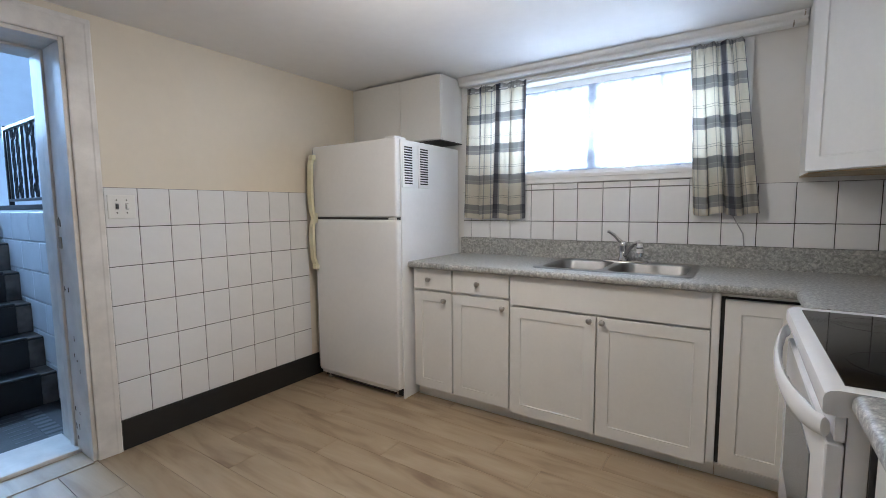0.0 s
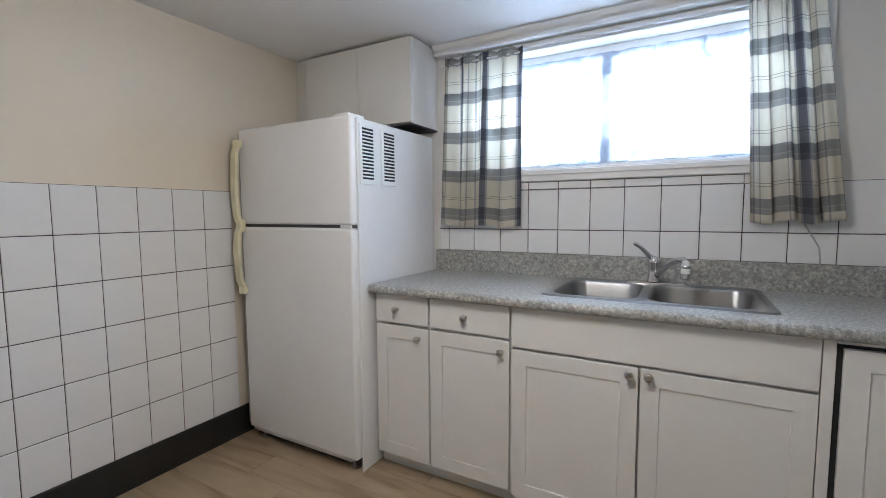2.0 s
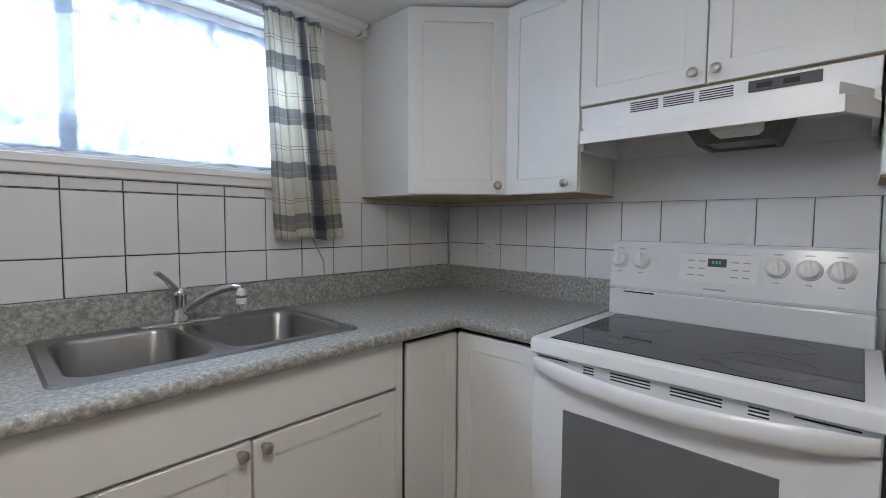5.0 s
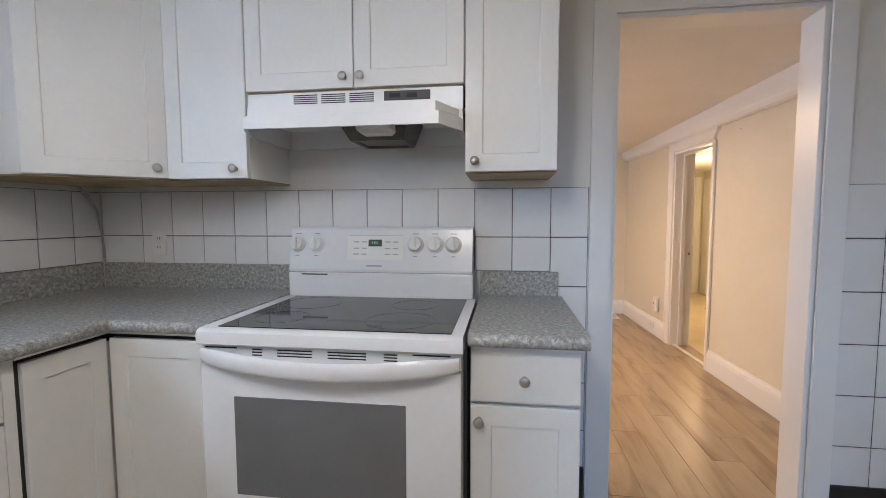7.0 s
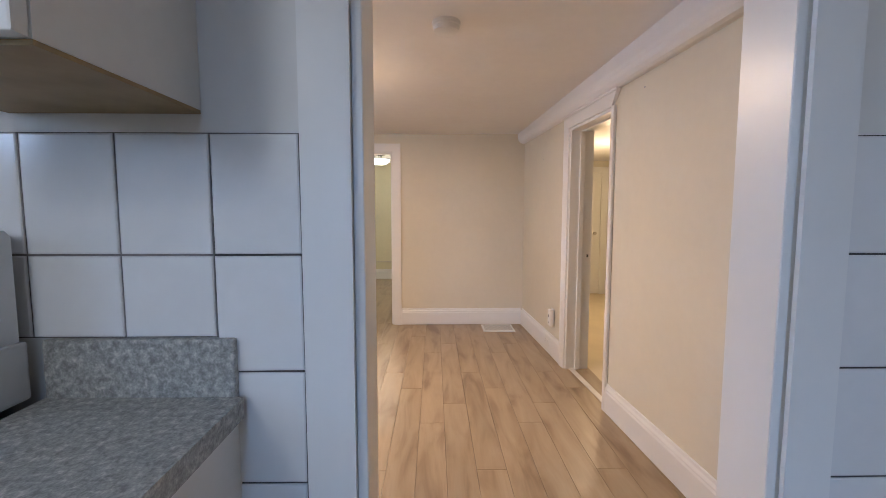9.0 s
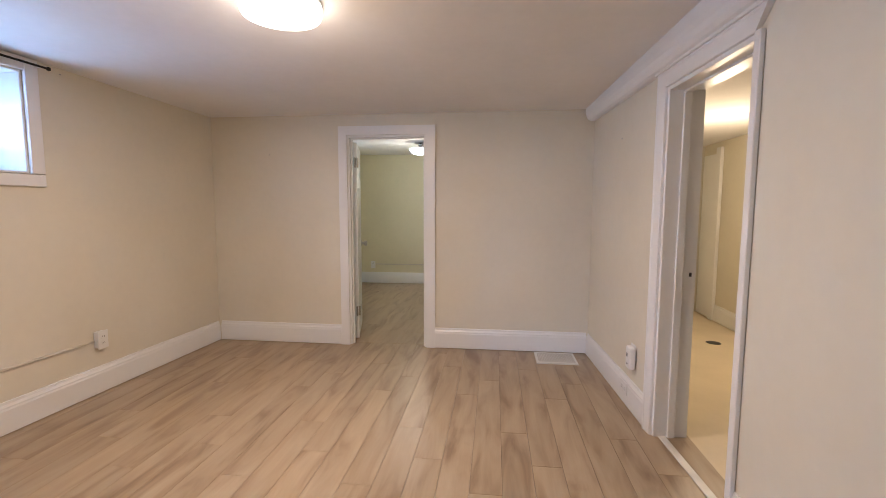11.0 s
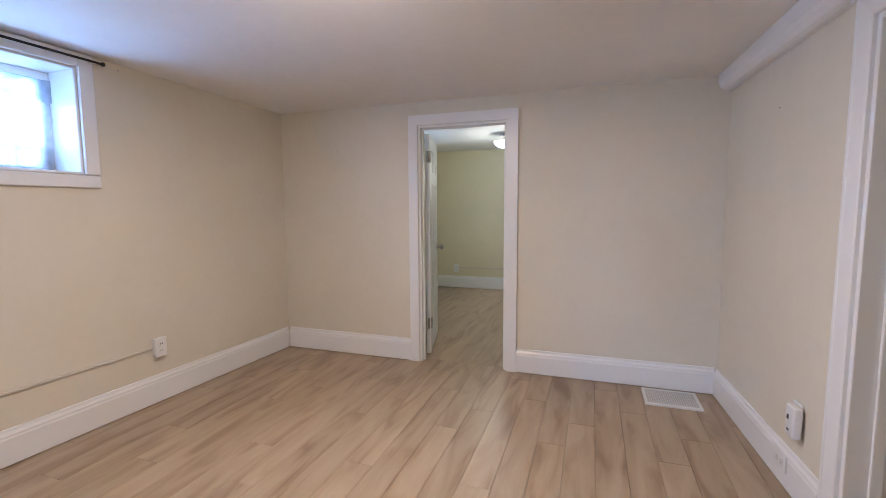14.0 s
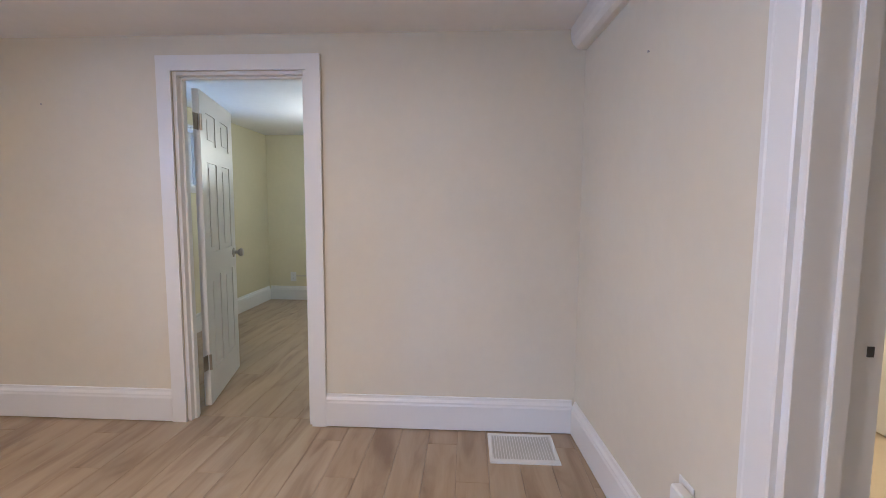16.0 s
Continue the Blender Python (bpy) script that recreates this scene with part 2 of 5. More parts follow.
NICKEL = mat("brushed_nickel", (0.52, 0.50, 0.47), 0.30, 1.0, 0.04, 20)
BRASS = mat("dull_hinge_metal", (0.45, 0.42, 0.36), 0.4, 1.0, 0.06, 20)
CERAMIC = mat("black_ceramic_glass", (0.006, 0.0065, 0.008), 0.06, 0, 0.02, 5, spec=0.42)
FILTER = mat("greasy_aluminium_filter", (0.17, 0.17, 0.16), 0.5, 0.4, 0.1, 30, 0.4, 300)
LOUVRE = mat("painted_metal_louvre", (0.56, 0.55, 0.52), 0.45)
RING = mat("printed_burner_ring", (0.011, 0.0115, 0.012), 0.10)
OVENGLASS = mat("oven_window_glass", (0.16, 0.165, 0.17), 0.22, 0, 0.05, 4)
GREYPRINT = mat("grey_print", (0.42, 0.42, 0.43), 0.5)
LED = glow("green_display", (0.08, 0.40, 0.16), 0.30)
BLACKIRON = mat("black_wrought_iron", (0.015, 0.015, 0.018), 0.4, 0.3)
RUBBER = mat("dark_rubber_mat", (0.014, 0.0145, 0.017), 0.5, 0, 0.2, 10, 0.3, 120)
RUBBERLINE = mat("grey_mat_pattern", (0.10, 0.10, 0.11), 0.6)
BLOCK = mat("white_painted_block", (0.72, 0.74, 0.78), 0.25, 0, 0.05, 6, 0.2, 60)
STEPEDGE = mat("worn_painted_wood_edge", (0.12, 0.10, 0.09), 0.6, 0, 0.25, 14, 0.3, 80)
VINYL = mat("cream_vinyl_floor", (0.72, 0.62, 0.44), 0.35, 0, 0.05, 3, 0.05, 90)
PLASTIC = mat("white_plastic", (0.78, 0.78, 0.76), 0.35, 0, 0.02, 8)
CHIP = mat("bare_dark_wood", (0.10, 0.075, 0.055), 0.8, 0, 0.2, 30)
BEIGE = mat("painted_conduit", (0.62, 0.57, 0.48), 0.5, 0, 0.05, 8)
OAK = plank_material("oak_laminate_planks", (0.83, 0.85, 0.90))
JOINT = mat("plank_joint", (0.19, 0.13, 0.085), 0.8)
WORKTOP = laminate_material()
PLAID = plaid_material()
SHEER = sheer_material("sheer_lace", (0.30, 0.33, 0.37), 0.47, 0.60)
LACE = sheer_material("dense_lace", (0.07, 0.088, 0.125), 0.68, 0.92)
GLASS = glass_material("window_glass")
MILK = glow("lit_milk_glass", (1.0, 0.95, 0.88), 5.0)
MILKWARM = glow("lit_warm_milk_glass", (1.0, 0.78, 0.52), 11.0)
MILKSOFT = glow("lit_frosted_shade", (1.0, 0.95, 0.84), 5.0)
DAYLIGHT = glow("bright_daylight_haze", (0.88, 0.94, 1.0), 1.15)

# ---- building helpers ----
BASE = {}


def box(bm, x0, x1, y0, y1, z0, z1, bevel=0.0, seg=2, m=None):
    r = bmesh.ops.create_cube(bm, size=1.0)
    vs = r["verts"]
    for v in vs:
        v.co = Vector(((x0 + x1) / 2 + v.co.x * (x1 - x0), (y0 + y1) / 2 + v.co.y * (y1 - y0), (z0 + z1) / 2 + v.co.z * (z1 - z0)))
    if bevel:
        es = list({e for v in vs for e in v.link_edges})
        out = bmesh.ops.bevel(bm, geom=es, offset=min(bevel, abs(x1 - x0) / 2.1, abs(y1 - y0) / 2.1, abs(z1 - z0) / 2.1), segments=seg, affect="EDGES", profile=0.6)
        vs = [v for v in vs if v.is_valid] + out["verts"]
    if m is not None:
        bmesh.ops.transform(bm, matrix=m, verts=list(set(vs)))
    return bm


def boxed(*a, **k):
    return box(bmesh.new(), *a, **k)


def lathe(bm, profile, m, n=24):
    """A turned solid: (radius, height) pairs about the local z axis, placed by m."""
    rings = []
    for r, h in profile:
        rings.append([bm.verts.new(m @ Vector((r * math.cos(2 * math.pi * i / n), r * math.sin(2 * math.pi * i / n), h))) for i in range(n)] if r > 1e-5 else [bm.verts.new(m @ Vector((0, 0, h)))])
    for a, b in zip(rings, rings[1:]):
        for i in range(n):
            j = (i + 1) % n
            if len(a) == 1 and len(b) == 1:
                continue
            if len(a) == 1:
                bm.faces.new((a[0], b[j], b[i]))
            elif len(b) == 1:
                bm.faces.new((a[i], a[j], b[0]))
            else:
                bm.faces.new((a[i], a[j], b[j], b[i]))
    return bm


def tube(bm, pts, r, n=10):
    """A round bar along points."""
    pts = [Vector(p) for p in pts]
    rings = []
    for i, p in enumerate(pts):
        d = (pts[min(i + 1, len(pts) - 1)] - pts[max(i - 1, 0)]).normalized()
        q = d.to_track_quat("Z", "Y")
        rr = r[i] if isinstance(r, (list, tuple)) else r
        rings.append([bm.verts.new(p + q @ Vector((rr * math.cos(2 * math.pi * k / n), rr * math.sin(2 * math.pi * k / n), 0))) for k in range(n)])
    for a, b in zip(rings, rings[1:]):
        for i in range(n):
            j = (i + 1) % n
            bm.faces.new((a[i], a[j], b[j], b[i]))
    bm.faces.new(rings[0][::-1])
    bm.faces.new(rings[-1])
    return bm


def loft(bm, rings, cap=True):
    vs = [[bm.verts.new(p) for p in ring] for ring in rings]
    for a, b in zip(vs, vs[1:]):
        for i in range(len(a)):
            j = (i + 1) % len(a)
            bm.faces.new((a[i], a[j], b[j], b[i]))
    if cap:
        bm.faces.new(vs[-1])
    return vs


def extrude_profile(bm, prof, axis, u0, u1, m=None):
    """A profile of (a, z) pairs drawn out along x or y from u0 to u1."""
    def at(u, a, z):
        return Vector((u, a, z)) if axis == "x" else Vector((a, u, z))
    e0, e1 = [bm.verts.new(at(u0, a, z)) for a, z in prof], [bm.verts.new(at(u1, a, z)) for a, z in prof]
    k = len(prof)
    for i in range(k):
        j = (i + 1) % k
        bm.faces.new((e0[i], e0[j], e1[j], e1[i]))
    bm.faces.new(e0[::-1])
    bm.faces.new(e1)
    if m is not None:
        bmesh.ops.transform(bm, matrix=m, verts=e0 + e1)
    return bm


def part(name, bm, material, parent=None, label="", smooth=False, angle=35):
    bmesh.ops.recalc_face_normals(bm, faces=bm.faces)
    me = bpy.data.meshes.new(name)
    bm.to_mesh(me)
    bm.free()
    for mm in (material if isinstance(material, (list, tuple)) else [material]):
        me.materials.append(mm)
    if smooth:
        me.polygons.foreach_set("use_smooth", [True] * len(me.polygons))
        me.set_sharp_from_angle(angle=radians(angle))
    ob = new(name, me)
    if parent is not None:
        ob.parent = parent
        ob.matrix_parent_inverse = BASE.get(parent.name, Matrix()).inverted()
    if label:
        ob["label"] = label
    return ob


def thing(name, at, label, category, group="", kind=""):
    ob = new(name)
    ob.empty_display_size = 0.1
    m = at if isinstance(at, Matrix) else Matrix.Translation(at)
    ob.matrix_world = m
    BASE[ob.name] = m
    return tagged(ob, label, category, group, kind)


def structure(name, bm, material, label="", category=""):
    return tagged(part(name, bm, material), label, category, "", "structure")


def wall_mesh(axis, a0, a1, u0, u1, z0, z1, holes=(), m=None):
    """A wall from a0 to a1 through its thickness, u0 to u1 along, with holes (u0, u1, z0, z1) right through."""
    bm = bmesh.new()
    us = sorted({u0, u1, *[v for h in holes for v in h[:2] if u0 < v < u1]})
    zs = sorted({z0, z1, *[v for h in holes for v in h[2:] if z0 < v < z1]})

    def solid(i, j):
        if not (0 <= i < len(us) - 1 and 0 <= j < len(zs) - 1):
            return False
        cu, cz = (us[i] + us[i + 1]) / 2, (zs[j] + zs[j + 1]) / 2
        return not any(h[0] < cu < h[1] and h[2] < cz < h[3] for h in holes)

    def quad(*pts):
        bm.faces.new([bm.verts.new(Vector((u, a, z)) if axis == "x" else Vector((a, u, z))) for u, a, z in pts])
    for i in range(len(us) - 1):
        for j in range(len(zs) - 1):
            if not solid(i, j):
                continue
            p, q, r, s = us[i], us[i + 1], zs[j], zs[j + 1]
            quad((p, a0, r), (q, a0, r), (q, a0, s), (p, a0, s))
            quad((p, a1, r), (p, a1, s), (q, a1, s), (q, a1, r))
            if not solid(i - 1, j):
                quad((p, a0, r), (p, a0, s), (p, a1, s), (p, a1, r))
            if not solid(i + 1, j):
                quad((q, a0, r), (q, a1, r), (q, a1, s), (q, a0, s))
            if not solid(i, j - 1):
                quad((p, a0, r), (p, a1, r), (q, a1, r), (q, a0, r))
            if not solid(i, j + 1):
                quad((p, a0, s), (q, a0, s), (q, a1, s), (p, a1, s))
    bmesh.ops.remove_doubles(bm, verts=bm.verts, dist=0.0005)
    if m is not None:
        bmesh.ops.transform(bm, matrix=m, verts=bm.verts)
    return bm

# ---- large structure ----
XW, YW, XS = -2.19, 2.85, 1.162      # kitchen: west wall, window wall, range wall
XR, XF = 1.292, 4.93                 # living room: near and far walls
ZK = 2.10                            # kitchen ceiling
RIGHT = Matrix.Translation((4.93, -0.475, 0)) @ pose(0, 0, 0, 0, 0, 3.0)    # living room wall by the hall, drawn from its far end
LEFT = Matrix.Translation((4.93, 2.715, 0)) @ pose(0, 0, 0, 0, 0, -3.0)     # living room window wall, from its far end

structure("floor", boxed(-2.60, 8.15, -2.0, 3.05, -0.15, -0.012), JOINT, "pale oak laminate plank floor", "floor")
structure("hall_floor", boxed(1.3, 7.2, -4.2, -0.72, -0.02, -0.002), VINYL, "cream vinyl floor of a lit hall", "floor")
structure("ceiling_kitchen", boxed(-2.60, 1.29, -1.3, 3.05, ZK, ZK + 0.1), CEIL, "smooth white ceiling", "ceiling")
bm = boxed(XR - 0.002, XF + 0.1, -0.9, 3.1, 1.94, 2.04)
for v in bm.verts:
    v.co.z += (XF - v.co.x) * 0.022
structure("ceiling_living", bm, CEIL, "smooth white ceiling", "ceiling")
structure("ceiling_bedroom", boxed(4.993, 8.15, -1.0, 2.75, 1.97, 2.07), CEIL, "smooth white ceiling", "ceiling")
structure("ceiling_hall", boxed(1.3, 7.2, -4.2, -0.70, 1.86, 1.96), CEIL, "smooth ceiling of the hall", "ceiling")

west = structure("wall_west", wall_mesh("y", XW - 0.41, XW, -1.2, 3.05, -0.1, ZK, [(0.07, 0.83, -0.1, 1.965)]), KCREAM, "cream wall above white tiles", "wall")
north = structure("wall_north", wall_mesh("x", YW, YW + 0.26, -2.60, XR, -0.1, ZK, [(-1.24, 0.30, 1.40, 2.01)]), OFFWHITE, "off-white wall with tiled lower part", "wall")
east = structure("wall_east", wall_mesh("y", XS, XR, -1.2, YW, -0.1, ZK, [(-0.18, 0.566, -0.1, 1.965)]), OFFWHITE, "wall between kitchen and living room", "wall")
structure("wall_south", boxed(-2.60, XR, -1.3, -1.2, -0.1, ZK), KCREAM, "cream kitchen wall", "wall")
structure("wall_living_far", wall_mesh("y", XF, XF + 0.06, -0.6, 2.95, -0.1, 2.02, [(0.845, 1.51, -0.1, 1.77)]), CREAM, "cream wall with a bedroom door", "wall")
structure("wall_living_right", wall_mesh("x", -0.162, 0, -3.75, 0, -0.1, 2.06, [(-1.985, -1.30, -0.1, 1.765)], RIGHT), CREAM, "cream wall with an open doorway", "wall")
structure("wall_living_left", wall_mesh("x", 0, 0.34, -3.75, 0, -0.1, 2.08, [(-2.85, -1.475, 1.355, 1.90)], LEFT), CREAM, "cream wall with a high basement window", "wall")
structure("wall_bedroom_far", boxed(8.0, 8.12, -1.0, 2.75, -0.1, 2.0), SAGE, "pale green bedroom wall", "wall")
structure("wall_bedroom_left", wall_mesh("x", 2.46, 2.66, 5.005, 8.12, -0.1, 2.0, [(5.62, 6.75, 1.30, 1.80)]), SAGE, "pale green bedroom wall with a window", "wall")
structure("wall_bedroom_right", boxed(4.993, 8.12, -1.0, -0.9, -0.1, 2.0), SAGE, "pale green bedroom wall", "wall")
structure("wall_bedroom_near", wall_mesh("y", XF + 0.062, XF + 0.074, -0.9, 2.46, 0, 1.97, [(0.78, 1.58, 0, 1.84)]), SAGE, "pale green bedroom wall", "wall")
structure("wall_hall_far", wall_mesh("y", 6.6, 6.7, -4.2, -0.70, -0.1, 2.0, []), CREAM, "warm lit hall wall", "wall")
structure("wall_hall_near", boxed(1.3, 1.4, -4.2, -0.9, -0.1, 2.0), CREAM, "hall wall", "wall")
structure("wall_hall_side", boxed(1.3, 7.2, -2.12, -2.02, -0.1, 1.95), CREAM, "hall wall", "wall")

# stairwell beyond the kitchen's west door
structure("landing_floor", boxed(-5.6, -2.602, -0.6, 1.0, -0.15, -0.03), RUBBER, "dark rubber-matted landing", "floor")
bm = boxed(-5.4, -2.603, 1.0, 1.16, -0.1, 1.21)
stair_wall = structure("stairwell_wall", bm, BLOCK, "white painted block wall beside the stairs", "wall")
for i in range(6):
    for j in range(7):
        x0 = -2.61 - 0.4 * j - (0.2 if i % 2 else 0)
        part("block", boxed(x0 - 0.394, x0, 0.985, 1.001, 0.004 + 0.2 * i, 0.196 + 0.2 * i, 0.004, 1), BLOCK, stair_wall)
structure("upper_floor", boxed(-5.6, -2.603, 1.16, 2.3, 1.05, 1.21), BLOCK, "upper landing floor", "floor")
structure("stairwell_ceiling", boxed(-5.7, -2.602, -0.7, 2.4, 3.4, 3.5), CEIL, "white stairwell ceiling", "ceiling")
structure("stairwell_wall_back", boxed(-5.7, -2.602, 2.3, 2.4, -0.1, 3.4), BLOCK, "white stairwell wall", "wall")
structure("stairwell_wall_end", boxed(-5.7, -5.6, -0.7, 2.3, -0.1, 3.4), BLOCK, "white stairwell wall", "wall")
structure("stairwell_wall_side", boxed(-5.7, -2.602, -0.7, -0.6, -0.1, 3.4), BLOCK, "white stairwell wall", "wall")
structure("stairwell_wall_over", boxed(-2.602, -2.50, -0.7, 2.4, ZK + 0.1, 3.4), BLOCK, "white stairwell wall", "wall")
structure("stairwell_corner_post", boxed(-2.76, -2.603, 1.165, 1.30, 1.21, 3.4, 0.01), TRIM, "white painted corner post", "post")
stairs = thing("staircase", (-3.3, 0.5, -0.03), "dark rubber-covered basement stairs going up", "stairs", "", "structure")
for i in range(6):
    xf = -3.30 - 0.205 * i
    bm = boxed(-5.3, xf, -0.55, 0.985, -0.03 + 0.2 * i, 0.165 + 0.2 * i)
    part("step", bm, RUBBER, stairs)
    part("tread_edge", boxed(xf - 0.204, xf + 0.004, 0.905, 0.984, 0.1652 + 0.2 * i, 0.172 + 0.2 * i, 0.003, 1), STEPEDGE, stairs, "worn painted tread edge")
    part("riser_edge", boxed(xf + 0.0005, xf + 0.008, 0.905, 0.984, -0.025 + 0.2 * i, 0.155 + 0.2 * i, 0.002, 1), STEPEDGE, stairs, "worn painted riser edge")
    part("nosing", boxed(xf - 0.03, xf + 0.025, -0.55, 0.90, 0.160 + 0.2 * i, 0.185 + 0.2 * i, 0.01), RUBBER, stairs, "worn rubber nosing")
    for k in range(5):
        part("tread_rib", boxed(xf - 0.14, xf - 0.03, 0.36 + 0.05 * k, 0.375 + 0.05 * k, 0.165 + 0.2 * i, 0.170 + 0.2 * i), RUBBERLINE, stairs)
matt = thing("door_mat", (-2.95, 0.4, -0.03), "dark rubber mat with grey key-pattern border on the landing", "door mat")
part("mat", boxed(-3.27, -2.66, -0.2, 0.93, -0.03, -0.018, 0.005), RUBBER, matt)
for k in range(9):
    part("border_key", boxed(-3.22 + 0.06 * k, -3.185 + 0.06 * k, 0.78, 0.86, -0.018, -0.0165), RUBBERLINE, matt)
    part("border_key", boxed(-3.20 + 0.06 * k, -3.19 + 0.06 * k, 0.66, 0.76, -0.018, -0.0165), RUBBERLINE, matt)
rail = thing("stair_railing", (-3.5, 1.06, 1.21), "black wrought-iron stair railing with scrolls on the wall top", "railing")
part("curb", boxed(-5.3, -2.77, 1.0, 1.12, 1.211, 1.245, 0.004), BLACKIRON, rail, "black wall cap")
part("top_rail", boxed(-4.29, -2.80, 1.045, 1.085, 1.80, 1.825, 0.006), BLACKIRON, rail)
part("bottom_rail", boxed(-4.29, -2.80, 1.05, 1.08, 1.275, 1.295, 0.004), BLACKIRON, rail)
for k in range(13):
    x = -2.84 - 0.118 * k
    bm = bmesh.new()
    loft(bm, [[pose(x, 1.065, 1.294 + 0.036 * j, 0, 0, 30 * j if k % 3 else 0) @ Vector((p, q, 0)) for p, q in ((-0.008, -0.008), (0.008, -0.008), (0.008, 0.008), (-0.008, 0.008))] for j in range(15)])
    part("baluster", bm, BLACKIRON, rail)
    if k % 3 == 1:
        for s in (0, 1):
            pts = [(x - 0.035 + 0.03 * math.cos(a) * (1 - a / 12), 1.065, 1.36 + 0.38 * s + 0.04 * math.sin(a) * (1 - a / 12)) for a in [q * 0.45 for q in range(16)]]
            part("scroll", tube(bmesh.new(), pts, 0.006, 6), BLACKIRON, rail)
for x in (-2.80, -4.30):
    part("post", boxed(x - 0.014, x + 0.014, 1.05, 1.08, 1.245, 1.84, 0.004), BLACKIRON, rail)


def casing(name, axis, a0, a1, u0, u1, head, w, label, material=None, m=None, sides=(True, True), foot=0.0):
    """Moulded trim round an opening from u0 to u1, up to head, w wide; a0 to a1 is its depth off the wall."""
    t = thing(name, Matrix() if m is None else m, label, "door trim", "", "structure")
    material = material or TRIM
    k = m or Matrix()
    d = a1 - a0
    prof = [(0, 0), (0, 0.55), (0.06, 0.68), (0.14, 0.72), (0.74, 0.90), (0.80, 1.0), (0.94, 1.0), (1.0, 0.85), (1.0, 0)]

    def strip(nm, pts):
        bm = bmesh.new()
        e = [[bm.verts.new(k @ (Vector((u, a, z)) if axis == "x" else Vector((a, u, z)))) for u, a, z in row] for row in pts]
        n = len(e[0])
        for i in range(n):
            bm.faces.new((e[0][i], e[0][(i + 1) % n], e[1][(i + 1) % n], e[1][i]))
        bm.faces.new(e[0][::-1])
        bm.faces.new(e[1])
        part(nm, bm, material, t)
    if sides[0]:
        strip("jamb_trim", [[(u0 - w * s, a0 + d * h, foot) for s, h in prof], [(u0 - w * s, a0 + d * h, head + w * s) for s, h in prof]])
    if sides[1]:
        strip("jamb_trim", [[(u1 + w * s, a0 + d * h, foot) for s, h in prof], [(u1 + w * s, a0 + d * h, head + w * s) for s, h in prof]])
    strip("head_trim", [[(u0 - w * s, a0 + d * h, head + w * s) for s, h in prof], [(u1 + w * s, a0 + d * h, head + w * s) for s, h in prof]])
    return t


def lining(t, axis, a0, a1, u0, u1, head, material, m=None, th=0.018, stop=None):
    """Boards lining the inside of an opening, with a door stop."""
    def bx(nm, p, q, r, s, z0, z1):
        bm = boxed(p, q, r, s, z0, z1, 0.002, 1) if axis == "x" else boxed(r, s, p, q, z0, z1, 0.002, 1)
        if m is not None:
            bmesh.ops.transform(bm, matrix=m, verts=bm.verts)
        part(nm, bm, material, t)
    bx("jamb", u0 - 0.001, u0 + th, a0, a1, 0, head)
    bx("jamb", u1 - th, u1 + 0.001, a0, a1, 0, head)
    bx("head_jamb", u0 + th, u1 - th, a0, a1, head - th, head)
    if stop:
        for p, q in ((u0 + th, u0 + th + 0.012), (u1 - th - 0.012, u1 - th)):
            bx("stop", p, q, stop[0], stop[1], 0, head - th)
        bx("stop", u0 + th, u1 - th, stop[0], stop[1], head - th - 0.012, head - th)


door_1 = casing("door_1", "y", XW + 0.001, XW + 0.022, 0.07, 0.83, 1.965, 0.10, "open doorway with worn white painted trim to the stairs", OLDTRIM)
lining(door_1, "y", XW - 0.405, XW + 0.002, 0.07, 0.83, 1.965, OLDTRIM, stop=(XW - 0.26, XW - 0.20))
part("threshold", boxed(XW - 0.43, XW - 0.15, 0.088, 0.812, -0.012, 0.022, 0.008), OLDTRIM, door_1, "scuffed white wooden threshold")
part("threshold_strip", boxed(XW - 0.149, XW + 0.02, 0.088, 0.812, -0.012, 0.004, 0.002), OAK, door_1)
for z, h in ((1.13, 0.03), (1.02, 0.055)):
    part("strike_plate", boxed(XW - 0.19, XW - 0.165, 0.806, 0.813, z, z + h, 0.001, 1), BRASS, door_1, "worn metal strike plate")
rng = random.Random(12)
for k in range(14):
    z, h, a = rng.uniform(0.05, 1.15), rng.uniform(0.008, 0.035), rng.uniform(0, 1)
    x = XW - 0.19 + 0.16 * a * a
    part("paint_chip", boxed(x, x + rng.uniform(0.004, 0.010), 0.8105, 0.8125, z, z + h, 0.002, 1), CHIP, door_1, "chipped paint showing dark wood")
door_2 = casing("door_2", "y", XS - 0.02, XS - 0.001, -0.18, 0.566, 1.965, 0.082, "white trimmed doorway between kitchen and living room")
lining(door_2, "y", XS - 0.002, XR + 0.002, -0.18, 0.566, 1.965, TRIM)
door_3 = casing("door_3", "y", XF - 0.02, XF - 0.001, 0.845, 1.51, 1.77, 0.072, "white trimmed bedroom doorway")
lining(door_3, "y", XF - 0.002, XF + 0.076, 0.845, 1.51, 1.77, TRIM, stop=(XF + 0.025, XF + 0.05))
door_4 = casing("door_4", "x", 0.001, 0.024, -1.985, -1.30, 1.765, 0.080, "white trimmed open doorway to the lit hall", None, RIGHT, (False, True))
bm = boxed(-2.020, -1.986, 0.001, 0.020, 0.0, 1.765, 0.003, 1)
bmesh.ops.transform(bm, matrix=RIGHT, verts=bm.verts)
part("jamb_trim", bm, TRIM, door_4)
lining(door_4, "x", -0.167, 0.002, -1.985, -1.30, 1.765, TRIM, RIGHT, 0.02, (-0.10, -0.065))
bm = boxed(-1.3225, -1.318, -0.146, -0.134, 0.840, 0.860)
bmesh.ops.transform(bm, matrix=RIGHT, verts=bm.verts)
part("strike_plate", bm, DARKGREY, door_4, "black strike hole")
bm = boxed(-1.965, -1.32, -0.060, -0.022, -0.001, 0.006, 0.002, 1)
